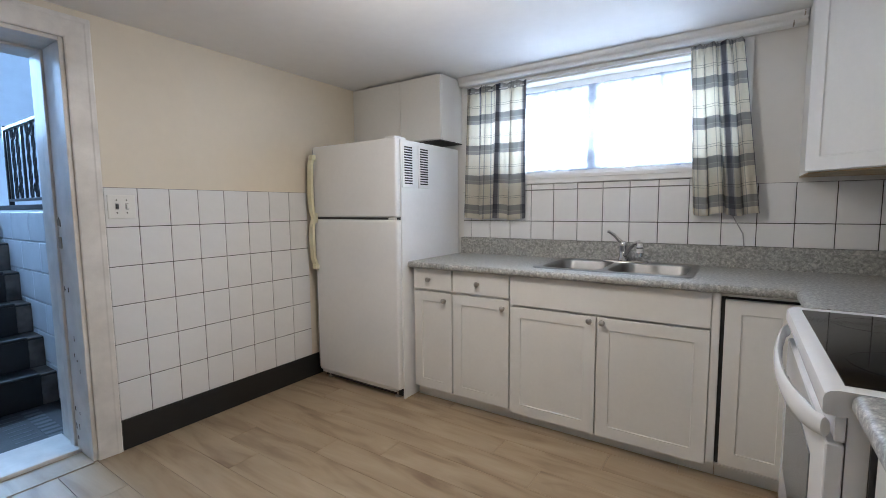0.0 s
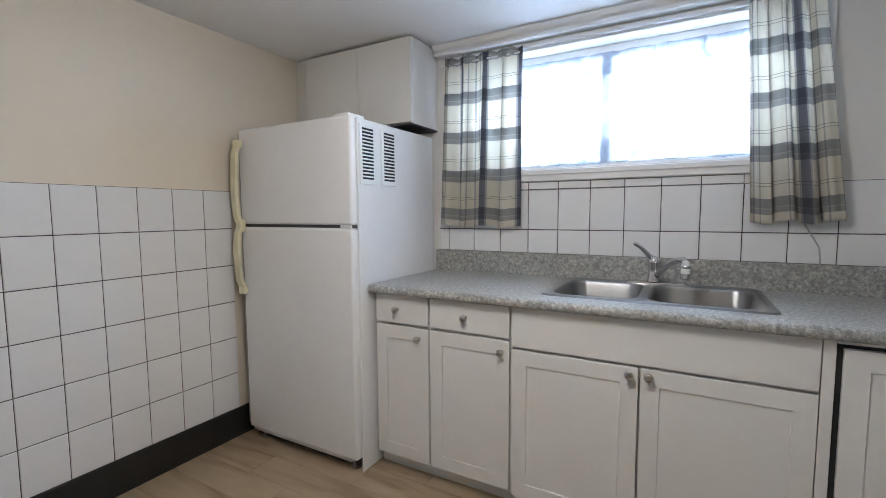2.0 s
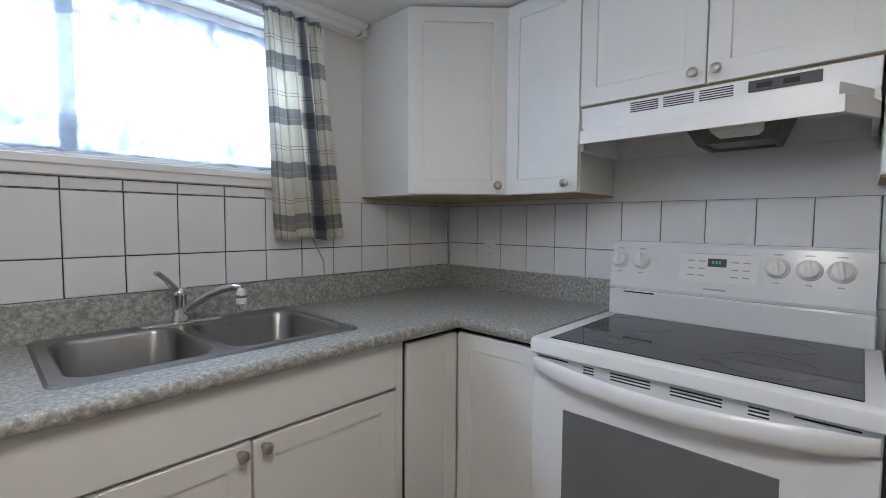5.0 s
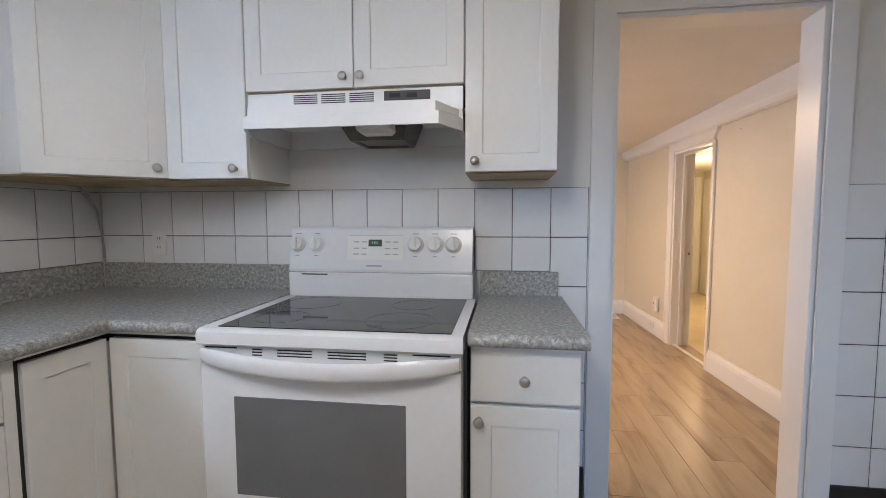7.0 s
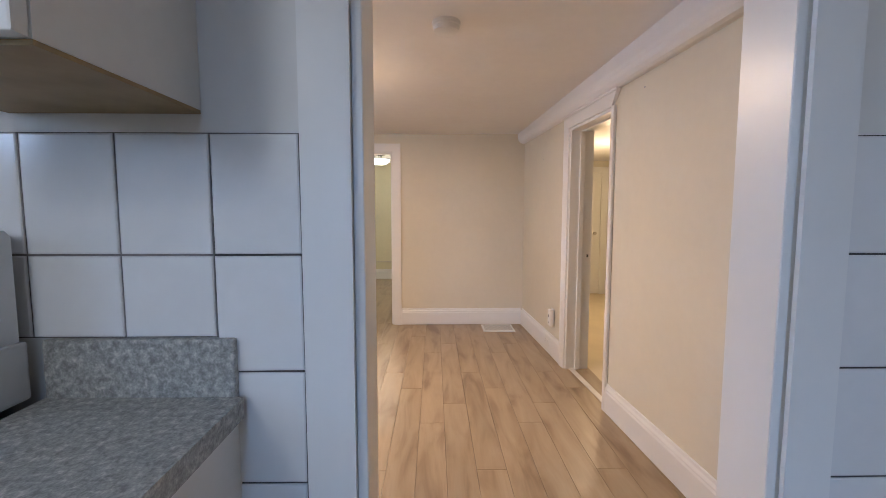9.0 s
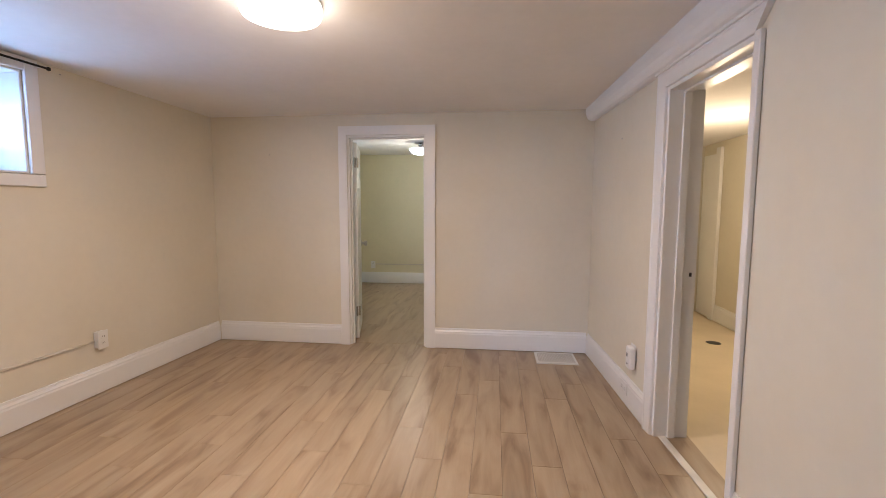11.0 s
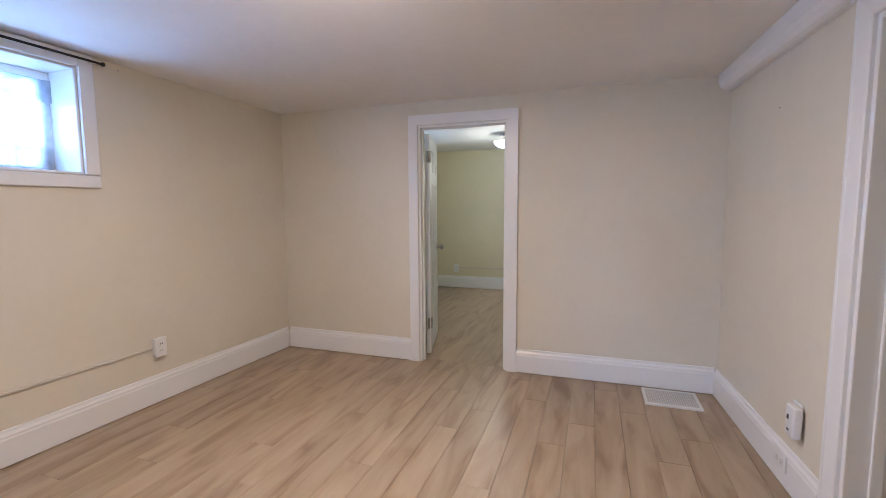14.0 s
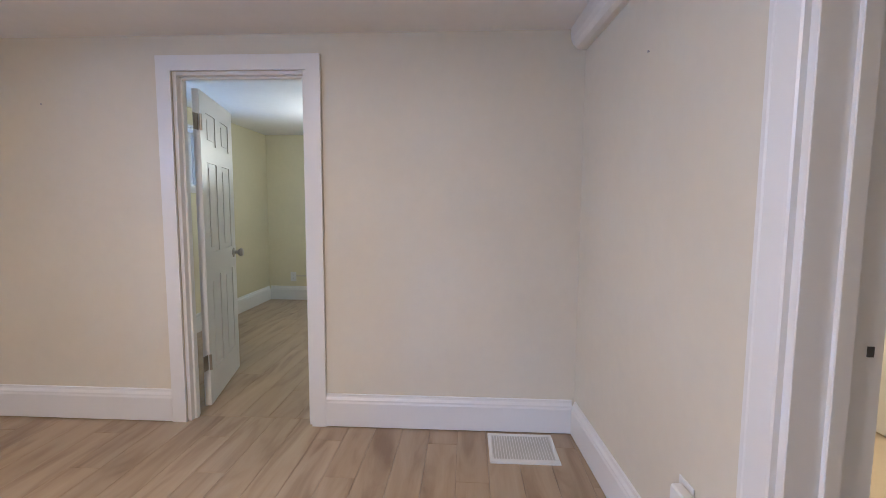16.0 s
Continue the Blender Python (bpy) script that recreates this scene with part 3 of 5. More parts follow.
bmesh.ops.transform(bm, matrix=RIGHT, verts=bm.verts)
part("threshold", bm, OLDTRIM, door_4, "pale threshold strip")
bm = boxed(-2.07, -1.21, 0.0245, 0.034, 1.835, 1.850, 0.004)
bmesh.ops.transform(bm, matrix=RIGHT, verts=bm.verts)
part("head_cap", bm, TRIM, door_4)

BASEPROF = [(0, 0.004), (0.019, 0.004), (0.019, 0.125), (0.016, 0.135), (0.016, 0.142), (0.009, 0.155), (0.007, 0.168), (0, 0.170)]


def baseboard(axis, wall, sign, u0, u1, m=None, material=None, prof=BASEPROF):
    bm = extrude_profile(bmesh.new(), [(wall + sign * (a + 0.001), z + 0.001) for a, z in prof], axis, u0, u1, m)
    return structure("baseboard", bm, material or TRIM, "tall white moulded baseboard", "baseboard")


baseboard("y", XF, -1, -0.46, 0.772)
baseboard("y", XF, -1, 1.583, 2.69)
baseboard("x", 0, 1, -1.211, -0.02, RIGHT)
baseboard("x", 0, 1, -3.64, -2.022, RIGHT)
baseboard("x", 0, -1, -3.64, -0.02, LEFT)
baseboard("y", 8.0, -1, -0.9, 2.44)
baseboard("x", 2.46, -1, 5.06, 7.98)
baseboard("y", XR, 1, 0.65, 2.86)
BLACKPROF = [(0, 0), (0.014, 0), (0.014, 0.150), (0.010, 0.153), (0, 0.153)]
baseboard("y", XW, 1, 0.935, 2.84, None, BLACKBASE, BLACKPROF)["label"] = "black glazed base tile strip"
baseboard("y", XS, -1, -1.19, -0.265, None, BLACKBASE, BLACKPROF)["label"] = "black glazed base tile strip"
baseboard("y", XS, -1, 0.652, 0.765, None, BLACKBASE, BLACKPROF)["label"] = "black glazed base tile strip"

# boxed pipe along the living room's hall-side wall
prof = [(0.0, 1.815), (0.025, 1.815), (0.045, 1.822), (0.060, 1.838), (0.069, 1.86), (0.072, 1.885), (0.072, 2.05), (0.0, 2.05)]
bm = extrude_profile(bmesh.new(), [(a + 0.001, z + 0.032) for a, z in prof], "x", -3.6, -0.004, RIGHT)
structure("pipe_boxing", bm, TRIM, "white rounded pipe boxing along the ceiling", "trim")

# trim board over the kitchen window
beam = structure("window_head_board", boxed(-1.345, 0.56, YW - 0.05, YW - 0.001, 2.04, ZK - 0.001, 0.006), TRIM, "white board under the ceiling over the window", "trim")
part("moulding", extrude_profile(bmesh.new(), [(YW - 0.051, 2.062), (YW - 0.064, 2.072), (YW - 0.070, 2.085), (YW - 0.070, 2.097), (YW - 0.051, 2.097)], "x", -1.345, 0.56), TRIM, beam)

part("bead", boxed(-1.345, 0.56, YW - 0.057, YW - 0.0505, 2.043, 2.052, 0.003), TRIM, beam)
for x, z in ((0.545, 2.072), (0.505, 2.034)):
    hk = thing("rod_hook", (x, YW - 0.06, z), "small bare metal hook beside the window board", "hook")
    part("hook", tube(bmesh.new(), [(x, YW - 0.045, z), (x, YW - 0.078, z), (x, YW - 0.084, z + 0.006), (x, YW - 0.084, z + 0.016)], 0.003, 8), BRASS, hk, smooth=True)

# ---- windows ----
def window(name, axis_m, u0, u1, z0, z1, depth, label, apron, mull, trim=0.07, top=0.02, lip=True):
    """A sliding basement window set back by depth in its wall; local x along the wall, y into it."""
    w = thing(name, axis_m, label, "window", "", "structure")

    def bx(nm, p, q, r, s, z, zz, mt=TRIM, bev=0.003, parent=None, lab=""):
        bm = boxed(p, q, r, s, z, zz, bev, 1)
        bmesh.ops.transform(bm, matrix=axis_m, verts=bm.verts)
        return part(nm, bm, mt, parent or w, lab)
    t = 0.012
    bx("reveal", u0, u0 + t, 0.0, depth, z0, z1)
    bx("reveal", u1 - t, u1, 0.0, depth, z0, z1)
    bx("reveal", u0 + t, u1 - t, 0.0, depth, z1 - t, z1)
    bx("window_sill", u0 + t, u1 - t, -0.02, depth, z0, z0 + t)
    fr = bx("window_frame", u0 + t, u1 - t, depth - 0.05, depth, z0 + t, z0 + t + 0.032)
    bx("rail", u0 + t, u1 - t, depth - 0.05, depth, z1 - t - 0.045, z1 - t, parent=fr)
    for p in (u0 + t, u1 - t - 0.045):
        bx("stile", p, p + 0.045, depth - 0.049, depth, z0 + t + 0.032, z1 - t - 0.045, parent=fr)
    bx("mullion", mull - 0.022, mull + 0.022, depth - 0.045, depth - 0.005, z0 + t + 0.032, z1 - t - 0.045, parent=fr)
    for p, q in ((u0 + t + 0.045, mull - 0.022), (mull + 0.022, u1 - t - 0.045)):
        g = bx("pane", p, q, depth - 0.022, depth - 0.017, z0 + t + 0.032, z1 - t - 0.045, GLASS, 0)
        g.visible_shadow = False
    bx("casing_bottom", u0 - trim, u1 + trim, -0.022, -0.001, z0 - apron, z0 - 0.002)
    if lip:
        bx("casing_lip", u0 - trim - 0.004, u1 + trim + 0.004, -0.030, -0.0225, z0 - 0.022, z0 + 0.004)
    for p, q in ((u0 - trim, u0 - 0.001), (u1 + 0.001, u1 + trim)):
        bx("casing_side", p, q, -0.022, -0.001, z0 + 0.001, z1 + top)
    bx("casing_top", u0 - 0.0005, u1 + 0.0005, -0.022, -0.001, z1, z1 + top)
    return w


window("window_1", Matrix.Translation((0, YW, 0)), -1.24, 0.30, 1.40, 2.01, 0.16, "white sliding basement window, bright daylight outside", 0.052, -0.47, 0.06)
window("window_2", LEFT, -2.85, -1.475, 1.355, 1.90, 0.26, "white high basement window in a deep reveal", 0.066, -2.16, 0.07, 0.068, False)
window("window_3", Matrix.Translation((0, 2.46, 0)), 5.62, 6.75, 1.30, 1.80, 0.16, "white high bedroom window", 0.06, 6.2, 0.07)
for nm, x0, x1, y, z0, z1 in (("backdrop_1", -1.8, 0.9, 3.5, 0.9, 2.6), ("backdrop_2", 1.4, 4.4, 3.75, 0.8, 2.6), ("backdrop_3", 5.2, 7.2, 3.2, 0.8, 2.5)):
    tagged(part(nm, boxed(x0, x1, y, y + 0.02, z0, z1), DAYLIGHT), "bright hazy daylight outside the window", "sky", "", "structure")


def sheer(name, m, u0, u1, z0, z1, label, seed):
    """A gathered lace sheer with a scalloped valance, hung from a thin wire."""
    t = thing(name, m, label, "curtain")
    rng = random.Random(seed)
    ph = [rng.uniform(0, 6) for _ in range(4)]

    def cloth(nm, lo, hi, y, amp, hem, mt):
        bm = bmesh.new()
        n, rows = 150, 6
        grid = []
        for j in range(rows + 1):
            row = []
            for i in range(n + 1):
                u = u0 + (u1 - u0) * i / n
                f = amp * (math.sin(u * 46 + ph[0]) + 0.5 * math.sin(u * 83 + ph[1]))
                low = lo + hem * abs(math.sin(u * 30 + ph[2])) + 0.4 * hem * math.sin(u * 9 + ph[3])
                row.append(bm.verts.new(m @ Vector((u, y + f, low + (hi - low) * j / rows))))
            grid.append(row)
        for j in range(rows):
            for i in range(n):
                bm.faces.new((grid[j][i], grid[j][i + 1], grid[j + 1][i + 1], grid[j + 1][i]))
        part(nm, bm, mt, t, smooth=True, angle=180)
    cloth("panel", z0 + 0.02, z1 - 0.05, 0.085, 0.006, 0.004, SHEER)
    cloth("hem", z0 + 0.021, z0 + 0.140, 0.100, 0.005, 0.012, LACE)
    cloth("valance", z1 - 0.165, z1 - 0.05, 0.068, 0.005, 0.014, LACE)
    bm = tube(bmesh.new(), [m @ Vector((u0, 0.08, z1 - 0.05)), m @ Vector((u1, 0.08, z1 - 0.05))], 0.004, 8)
    part("wire", bm, TRIM, t)


sheer("sheer_curtain", Matrix.Translation((0, YW, 0)), -1.22, 0.28, 1.41, 2.0, "white lace sheer with scalloped valance across the kitchen window", 3)
sheer("sheer_curtain", LEFT @ Matrix.Translation((0, 0.11, 0)), -2.83, -1.50, 1.365, 1.89, "white lace sheer across the living room window", 5)


# ---- kitchen furniture ----
def knob(parent, p, d):
    """A small nickel mushroom knob at p pointing along d."""
    q = Vector(d).to_track_quat("Z", "Y").to_matrix().to_4x4()
    prof = [(0.0, 0.0), (0.009, 0.0), (0.009, 0.003), (0.0055, 0.006), (0.005, 0.013), (0.009, 0.017), (0.0145, 0.020), (0.0155, 0.024), (0.012, 0.028), (0.0, 0.0295)]
    part("knob", lathe(bmesh.new(), prof, Matrix.Translation(p) @ q, 20), NICKEL, parent, "brushed nickel knob", True, 60)


def panel_door(parent, name, m, w, h, shaker=True, th=0.019, rail=0.058, groove=True):
    """A door w by h in local x, z with its face at y = -th; a thin bead marks the recessed panel."""
    bm = boxed(0, w, -th, 0, 0, h, 0.003, 2)
    if shaker:
        bmesh.ops.delete(bm, geom=[f for f in bm.faces if f.normal.y < -0.9 and f.calc_area() > 0.5 * w * h], context="FACES")
        x = [0.003, rail, w - rail, w - 0.003]
        z = [0.003, rail, h - rail, h - 0.003]
        d = -th + 0.005
        b = 0.0025

        def quad(*ps):
            bm.faces.new([bm.verts.new(Vector(p)) for p in ps])
        quad((x[0], -th, z[0]), (x[3], -th, z[0]), (x[3], -th, z[1]), (x[0], -th, z[1]))
        quad((x[0], -th, z[2]), (x[3], -th, z[2]), (x[3], -th, z[3]), (x[0], -th, z[3]))
        quad((x[0], -th, z[1]), (x[1], -th, z[1]), (x[1], -th, z[2]), (x[0], -th, z[2]))
        quad((x[2], -th, z[1]), (x[3], -th, z[1]), (x[3], -th, z[2]), (x[2], -th, z[2]))
        i = [(x[1], z[1]), (x[2], z[1]), (x[2], z[2]), (x[1], z[2])]
        o = [(x[1] + b, z[1] + b), (x[2] - b, z[1] + b), (x[2] - b, z[2] - b), (x[1] + b, z[2] - b)]
        for k in range(4):
            a, c = k, (k + 1) % 4
            quad((i[a][0], -th, i[a][1]), (i[c][0], -th, i[c][1]), (o[c][0], d, o[c][1]), (o[a][0], d, o[a][1]))
        quad(*[(p[0], d, p[1]) for p in o])
        bmesh.ops.remove_doubles(bm, verts=bm.verts, dist=0.0003)
    bmesh.ops.transform(bm, matrix=m, verts=bm.verts)
    return part(name, bm, CAB, parent)


NORTHFACE = pose(0, 0, 0)                    # faces -y
EASTFACE = pose(0, 0, 0, 0, 0, -90)          # faces -x, local x runs to -y

# drawer unit beside the refrigerator
YF = 2.24
u = thing("base_cabinet", (-1.02, 2.5, 0), "white base cabinet with two drawers over two panel doors", "cabinet", "kitchen base cabinets")
part("body", boxed(-1.352, -0.688, YF + 0.021, YW - 0.002, 0.075, 0.832), CAB, u)
part("toe_kick", boxed(-1.352, -0.688, 2.30, 2.32, 0.0, 0.075), CAB, u)
for x0, x1 in ((-1.338, -1.062), (-1.052, -0.691)):
    d = part("drawer_front", boxed(x0, x1, YF, YF + 0.02, 0.703, 0.829, 0.004), CAB, u)
    knob(d, ((x0 + x1) / 2 - (0.02 if x0 < -1.2 else 0.01), YF, 0.765), (0, -1, 0))
for x0, x1, kx in ((-1.338, -1.062, -1.108), (-1.052, -0.691, -0.722)):
    d = panel_door(u, "door", pose(x0, YF + 0.0195, 0.078), x1 - x0, 0.612)
    knob(d, (kx, YF, 0.645), (0, -1, 0))
u = thing("sink_cabinet", (-0.21, 2.5, 0), "white sink base cabinet with plain front over two panel doors", "cabinet", "kitchen base cabinets")
part("body", boxed(-0.686, 0.286, YF + 0.021, YW - 0.002, 0.075, 0.700), CAB, u)
part("face_rail", boxed(-0.686, 0.286, YF + 0.021, YF + 0.045, 0.7005, 0.832), CAB, u)
part("toe_kick", boxed(-0.686, 0.286, 2.30, 2.32, 0.0, 0.075), CAB, u)
part("false_front", boxed(-0.681, 0.253, YF, YF + 0.02, 0.672, 0.829, 0.004), CAB, u)
part("filler", boxed(0.256, 0.286, YF + 0.004, YF + 0.0205, 0.08, 0.829, 0.002), CAB, u)
for x0, x1, kx in ((-0.681, -0.226, -0.253), (-0.219, 0.253, -0.192)):
    d = panel_door(u, "door", pose(x0, YF + 0.0195, 0.064), x1 - x0, 0.598)
    knob(d, (kx, YF, 0.640), (0, -1, 0))
u = thing("corner_cabinet", (0.8, 2.5, 0), "white corner base cabinet with a folding pair of panel doors", "cabinet", "kitchen base cabinets")
part("body", boxed(0.595, XS - 0.002, 1.885, YW - 0.002, 0.075, 0.832), CAB, u)
part("body_side", boxed(0.2885, 0.5945, YF + 0.03, YW - 0.002, 0.075, 0.832), CAB, u)
part("shadow_gap", boxed(0.2885, 0.60, YF + 0.022, YF + 0.0295, 0.79, 0.819), DARK, u)
part("shadow_gap", boxed(0.2868, 0.3015, YF + 0.012, YF + 0.0195, 0.085, 0.815), DARK, u)
part("face_rail", boxed(0.2885, 0.578, YF + 0.004, YF + 0.0295, 0.8195, 0.832), CAB, u)
part("face_rail", boxed(0.5655, 0.5935, 1.89, YF + 0.0035, 0.8195, 0.832), CAB, u)
part("bottom_rail", boxed(0.2885, 0.578, YF + 0.004, YF + 0.0295, 0.0755, 0.0815), CAB, u)
part("shadow_gap", boxed(0.584, 0.5935, 1.89, YF + 0.02, 0.79, 0.819), DARK, u)
part("toe_kick", boxed(0.2885, 0.64, 2.30, 2.32, 0.0, 0.075), CAB, u)
part("toe_kick", boxed(0.64, 0.66, 1.885, 2.32, 0.0, 0.075), CAB, u)
panel_door(u, "door", pose(0.302, YF + 0.0195, 0.085), 0.254, 0.722)
panel_door(u, "door", Matrix.Translation((0.578, 2.236, 0.085)) @ EASTFACE, 0.335, 0.722)
u = thing("narrow_cabinet", (0.85, 0.92, 0), "narrow white base cabinet with one drawer and door beside the range", "cabinet", "kitchen base cabinets")
part("body", boxed(0.570, XS - 0.002, 0.768, 1.076, 0.075, 0.832), CAB, u)
part("toe_kick", boxed(0.62, 0.64, 0.768, 1.076, 0.0, 0.075), CAB, u)
d = part("drawer_front", boxed(0.55, 0.569, 0.770, 1.074, 0.668, 0.826, 0.004), CAB, u)
knob(d, (0.55, 0.924, 0.738), (-1, 0, 0))
d = panel_door(u, "door", Matrix.Translation((0.569, 1.074, 0.08)) @ EASTFACE, 0.304, 0.577)
knob(d, (0.55, 1.050, 0.615), (-1, 0, 0))

# worktops
ZT = 0.870


def worktop_edge(f):
    """Post-formed front: a rolled nose; f maps how far in from the nose."""
    return [(f(0.045), ZT - 0.036), (f(0.008), ZT - 0.036), (f(0.001), ZT - 0.028), (f(0.0), ZT - 0.018), (f(0.002), ZT - 0.008), (f(0.008), ZT - 0.002), (f(0.016), ZT), (f(0.045), ZT)]


w = thing("worktop", (-0.2, 2.5, 0.83), "grey mottled laminate L-shaped worktop with upstand", "worktop")
bm = bmesh.new()
extrude_profile(bm, worktop_edge(lambda s: 2.205 + s), "x", -1.358, 0.545)
part("front_edge", bm, WORKTOP, w, smooth=True, angle=50)
part("front_edge", extrude_profile(bmesh.new(), worktop_edge(lambda s: 0.530 + s), "y", 1.880, 2.2495), WORKTOP, w, smooth=True, angle=50)
SX0, SX1, SY0, SY1 = -0.572, 0.148, 2.350, 2.815
for a in ((-1.358, SX0, 2.250, YW - 0.021), (SX1, 0.5755, 2.250, YW - 0.021), (SX0, SX1, 2.250, SY0), (SX0, SX1, SY1, YW - 0.021), (0.5755, XS - 0.021, 1.880, YW - 0.021)):
    part("slab", boxed(*a, ZT - 0.036, ZT), WORKTOP, w)
part("upstand", boxed(-1.358, XS - 0.022, YW - 0.020, YW - 0.001, ZT - 0.03, 0.984, 0.004), WORKTOP, w)
part("upstand", boxed(XS - 0.020, XS - 0.001, 1.880, YW - 0.021, ZT - 0.03, 0.984, 0.004), WORKTOP, w)
w = thing("worktop", (0.85, 0.92, 0.83), "short grey laminate worktop with upstand beside the range", "worktop")
part("front_edge", extrude_profile(bmesh.new(), worktop_edge(lambda s: 0.514 + s), "y", 0.752, 1.080), WORKTOP, w, smooth=True, angle=50)
part("slab", boxed(0.5590, XS - 0.021, 0.752, 1.080, ZT - 0.036, ZT), WORKTOP, w)
part("upstand", boxed(XS - 0.020, XS - 0.001, 0.765, 1.080, ZT - 0.03, 0.968, 0.004), WORKTOP, w)

# sink and tap
s = thing("kitchen_sink", (-0.22, 2.58, ZT), "double-bowl stainless steel drop-in sink", "sink")


def rounded(cx, cy, hw, hh, r, n=8):
    out = []
    for sx, sy, a0 in ((1, 1, 0), (-1, 1, 90), (-1, -1, 180), (1, -1, 270)):
        for i in range(n + 1):
            a = radians(a0 + 90 * i / n)
            out.append((cx + sx * (hw - r) + r * math.cos(a), cy + sy * (hh - r) + r * math.sin(a)))
    return out


BOWLS = ((-0.408, 0.158), (-0.038, 0.180))
bm = bmesh.new()
out = [bm.verts.new((x, y, ZT + 0.006)) for x, y in rounded(-0.213, 2.582, 0.379, 0.254, 0.03)]
low = [bm.verts.new((x, y, ZT + 0.0005)) for x, y in rounded(-0.213, 2.582, 0.387, 0.262, 0.035)]
for i in range(len(out)):
    j = (i + 1) % len(out)
    bm.faces.new((low[i], low[j], out[j], out[i]))
edges = [bm.edges.get((out[i], out[(i + 1) % len(out)])) for i in range(len(out))]
for cx, hw in BOWLS:
    ring = [bm.verts.new((x, y, ZT + 0.006)) for x, y in rounded(cx, 2.556, hw, 0.205, 0.07)]
    edges += [bm.edges.new((ring[i], ring[(i + 1) % len(ring)])) for i in range(len(ring))]
bmesh.ops.triangle_fill(bm, use_beauty=True, edges=edges)
part("rim", bm, STEEL, s, smooth=True, angle=30)
for cx, hw in BOWLS:
    bm = bmesh.new()
    rings = []
    for inset, z in ((0.0, 0.006), (0.004, 0.003), (0.009, -0.006), (0.016, -0.12), (0.030, -0.152), (0.065, -0.160), (0.12, -0.163)):
        rings.append([(x, y, ZT + z) for x, y in rounded(cx, 2.556, hw - inset, 0.205 - inset, max(0.02, 0.07 - inset * 0.4))])
    loft(bm, rings)
    b = part("bowl", bm, STEEL, s, smooth=True, angle=60)
    part("drain", lathe(bmesh.new(), [(0.0, 0.004), (0.02, 0.003), (0.032, 0.0035), (0.042, 0.001), (0.042, 0.0)], Matrix.Translation((cx, 2.58, ZT - 0.1625)), 20), CHROME, b, smooth=True)

t = thing("kitchen_tap", (-0.212, 2.792, ZT + 0.006), "chrome single-lever kitchen tap with white spray head", "tap")
bm = bmesh.new()
loft(bm, [[(x, y, ZT + z) for x, y in rounded(-0.212, 2.792, 0.128 - i, 0.028 - i, 0.0275 - i)] for i, z in ((0, 0.0065), (0.001, 0.012), (0.008, 0.016))])
part("base_plate", bm, CHROME, t, smooth=True)
body = part("tap_body", lathe(bmesh.new(), [(0.027, 0), (0.026, 0.01), (0.022, 0.02), (0.021, 0.075), (0.024, 0.082), (0.0235, 0.095), (0.017, 0.108), (0.0, 0.113)], Matrix.Translation((-0.222, 2.792, ZT + 0.015)), 24), CHROME, t, smooth=True, angle=50)
part("lever", tube(bmesh.new(), [(-0.228, 2.790, 0.985), (-0.245, 2.780, 1.003), (-0.268, 2.765, 1.030), (-0.292, 2.750, 1.050), (-0.302, 2.744, 1.053)], [0.013, 0.011, 0.009, 0.0085, 0.007], 12), CHROME, t, smooth=True, angle=60)
part("spout", tube(bmesh.new(), [(-0.215, 2.79, 0.905), (-0.195, 2.755, 0.935), (-0.160, 2.70, 0.975), (-0.128, 2.65, 0.998), (-0.108, 2.615, 1.004), (-0.100, 2.600, 0.998)], [0.012, 0.013, 0.013, 0.012, 0.012, 0.012], 14), CHROME, t, smooth=True, angle=60)
sp = part("spray_head", lathe(bmesh.new(), [(0.0, 0.062), (0.013, 0.060), (0.015, 0.05), (0.0165, 0.03), (0.0165, 0.0135), (0.0, 0.0135)], Matrix.Translation((-0.098, 2.596, 0.938)), 20), PLASTIC, t, "white plastic spray head", True)
part("aerator", lathe(bmesh.new(), [(0.0, 0.013), (0.0175, 0.013), (0.0175, -0.006), (0.013, -0.008), (0.0, -0.008)], Matrix.Translation((-0.098, 2.596, 0.938)), 20), CHROME, sp, smooth=True)
part("collar", lathe(bmesh.new(), [(0.0168, 0.034), (0.0178, 0.036), (0.0178, 0.042), (0.0165, 0.044)], Matrix.Translation((-0.098, 2.596, 0.938)), 20), CHROME, sp, smooth=True)

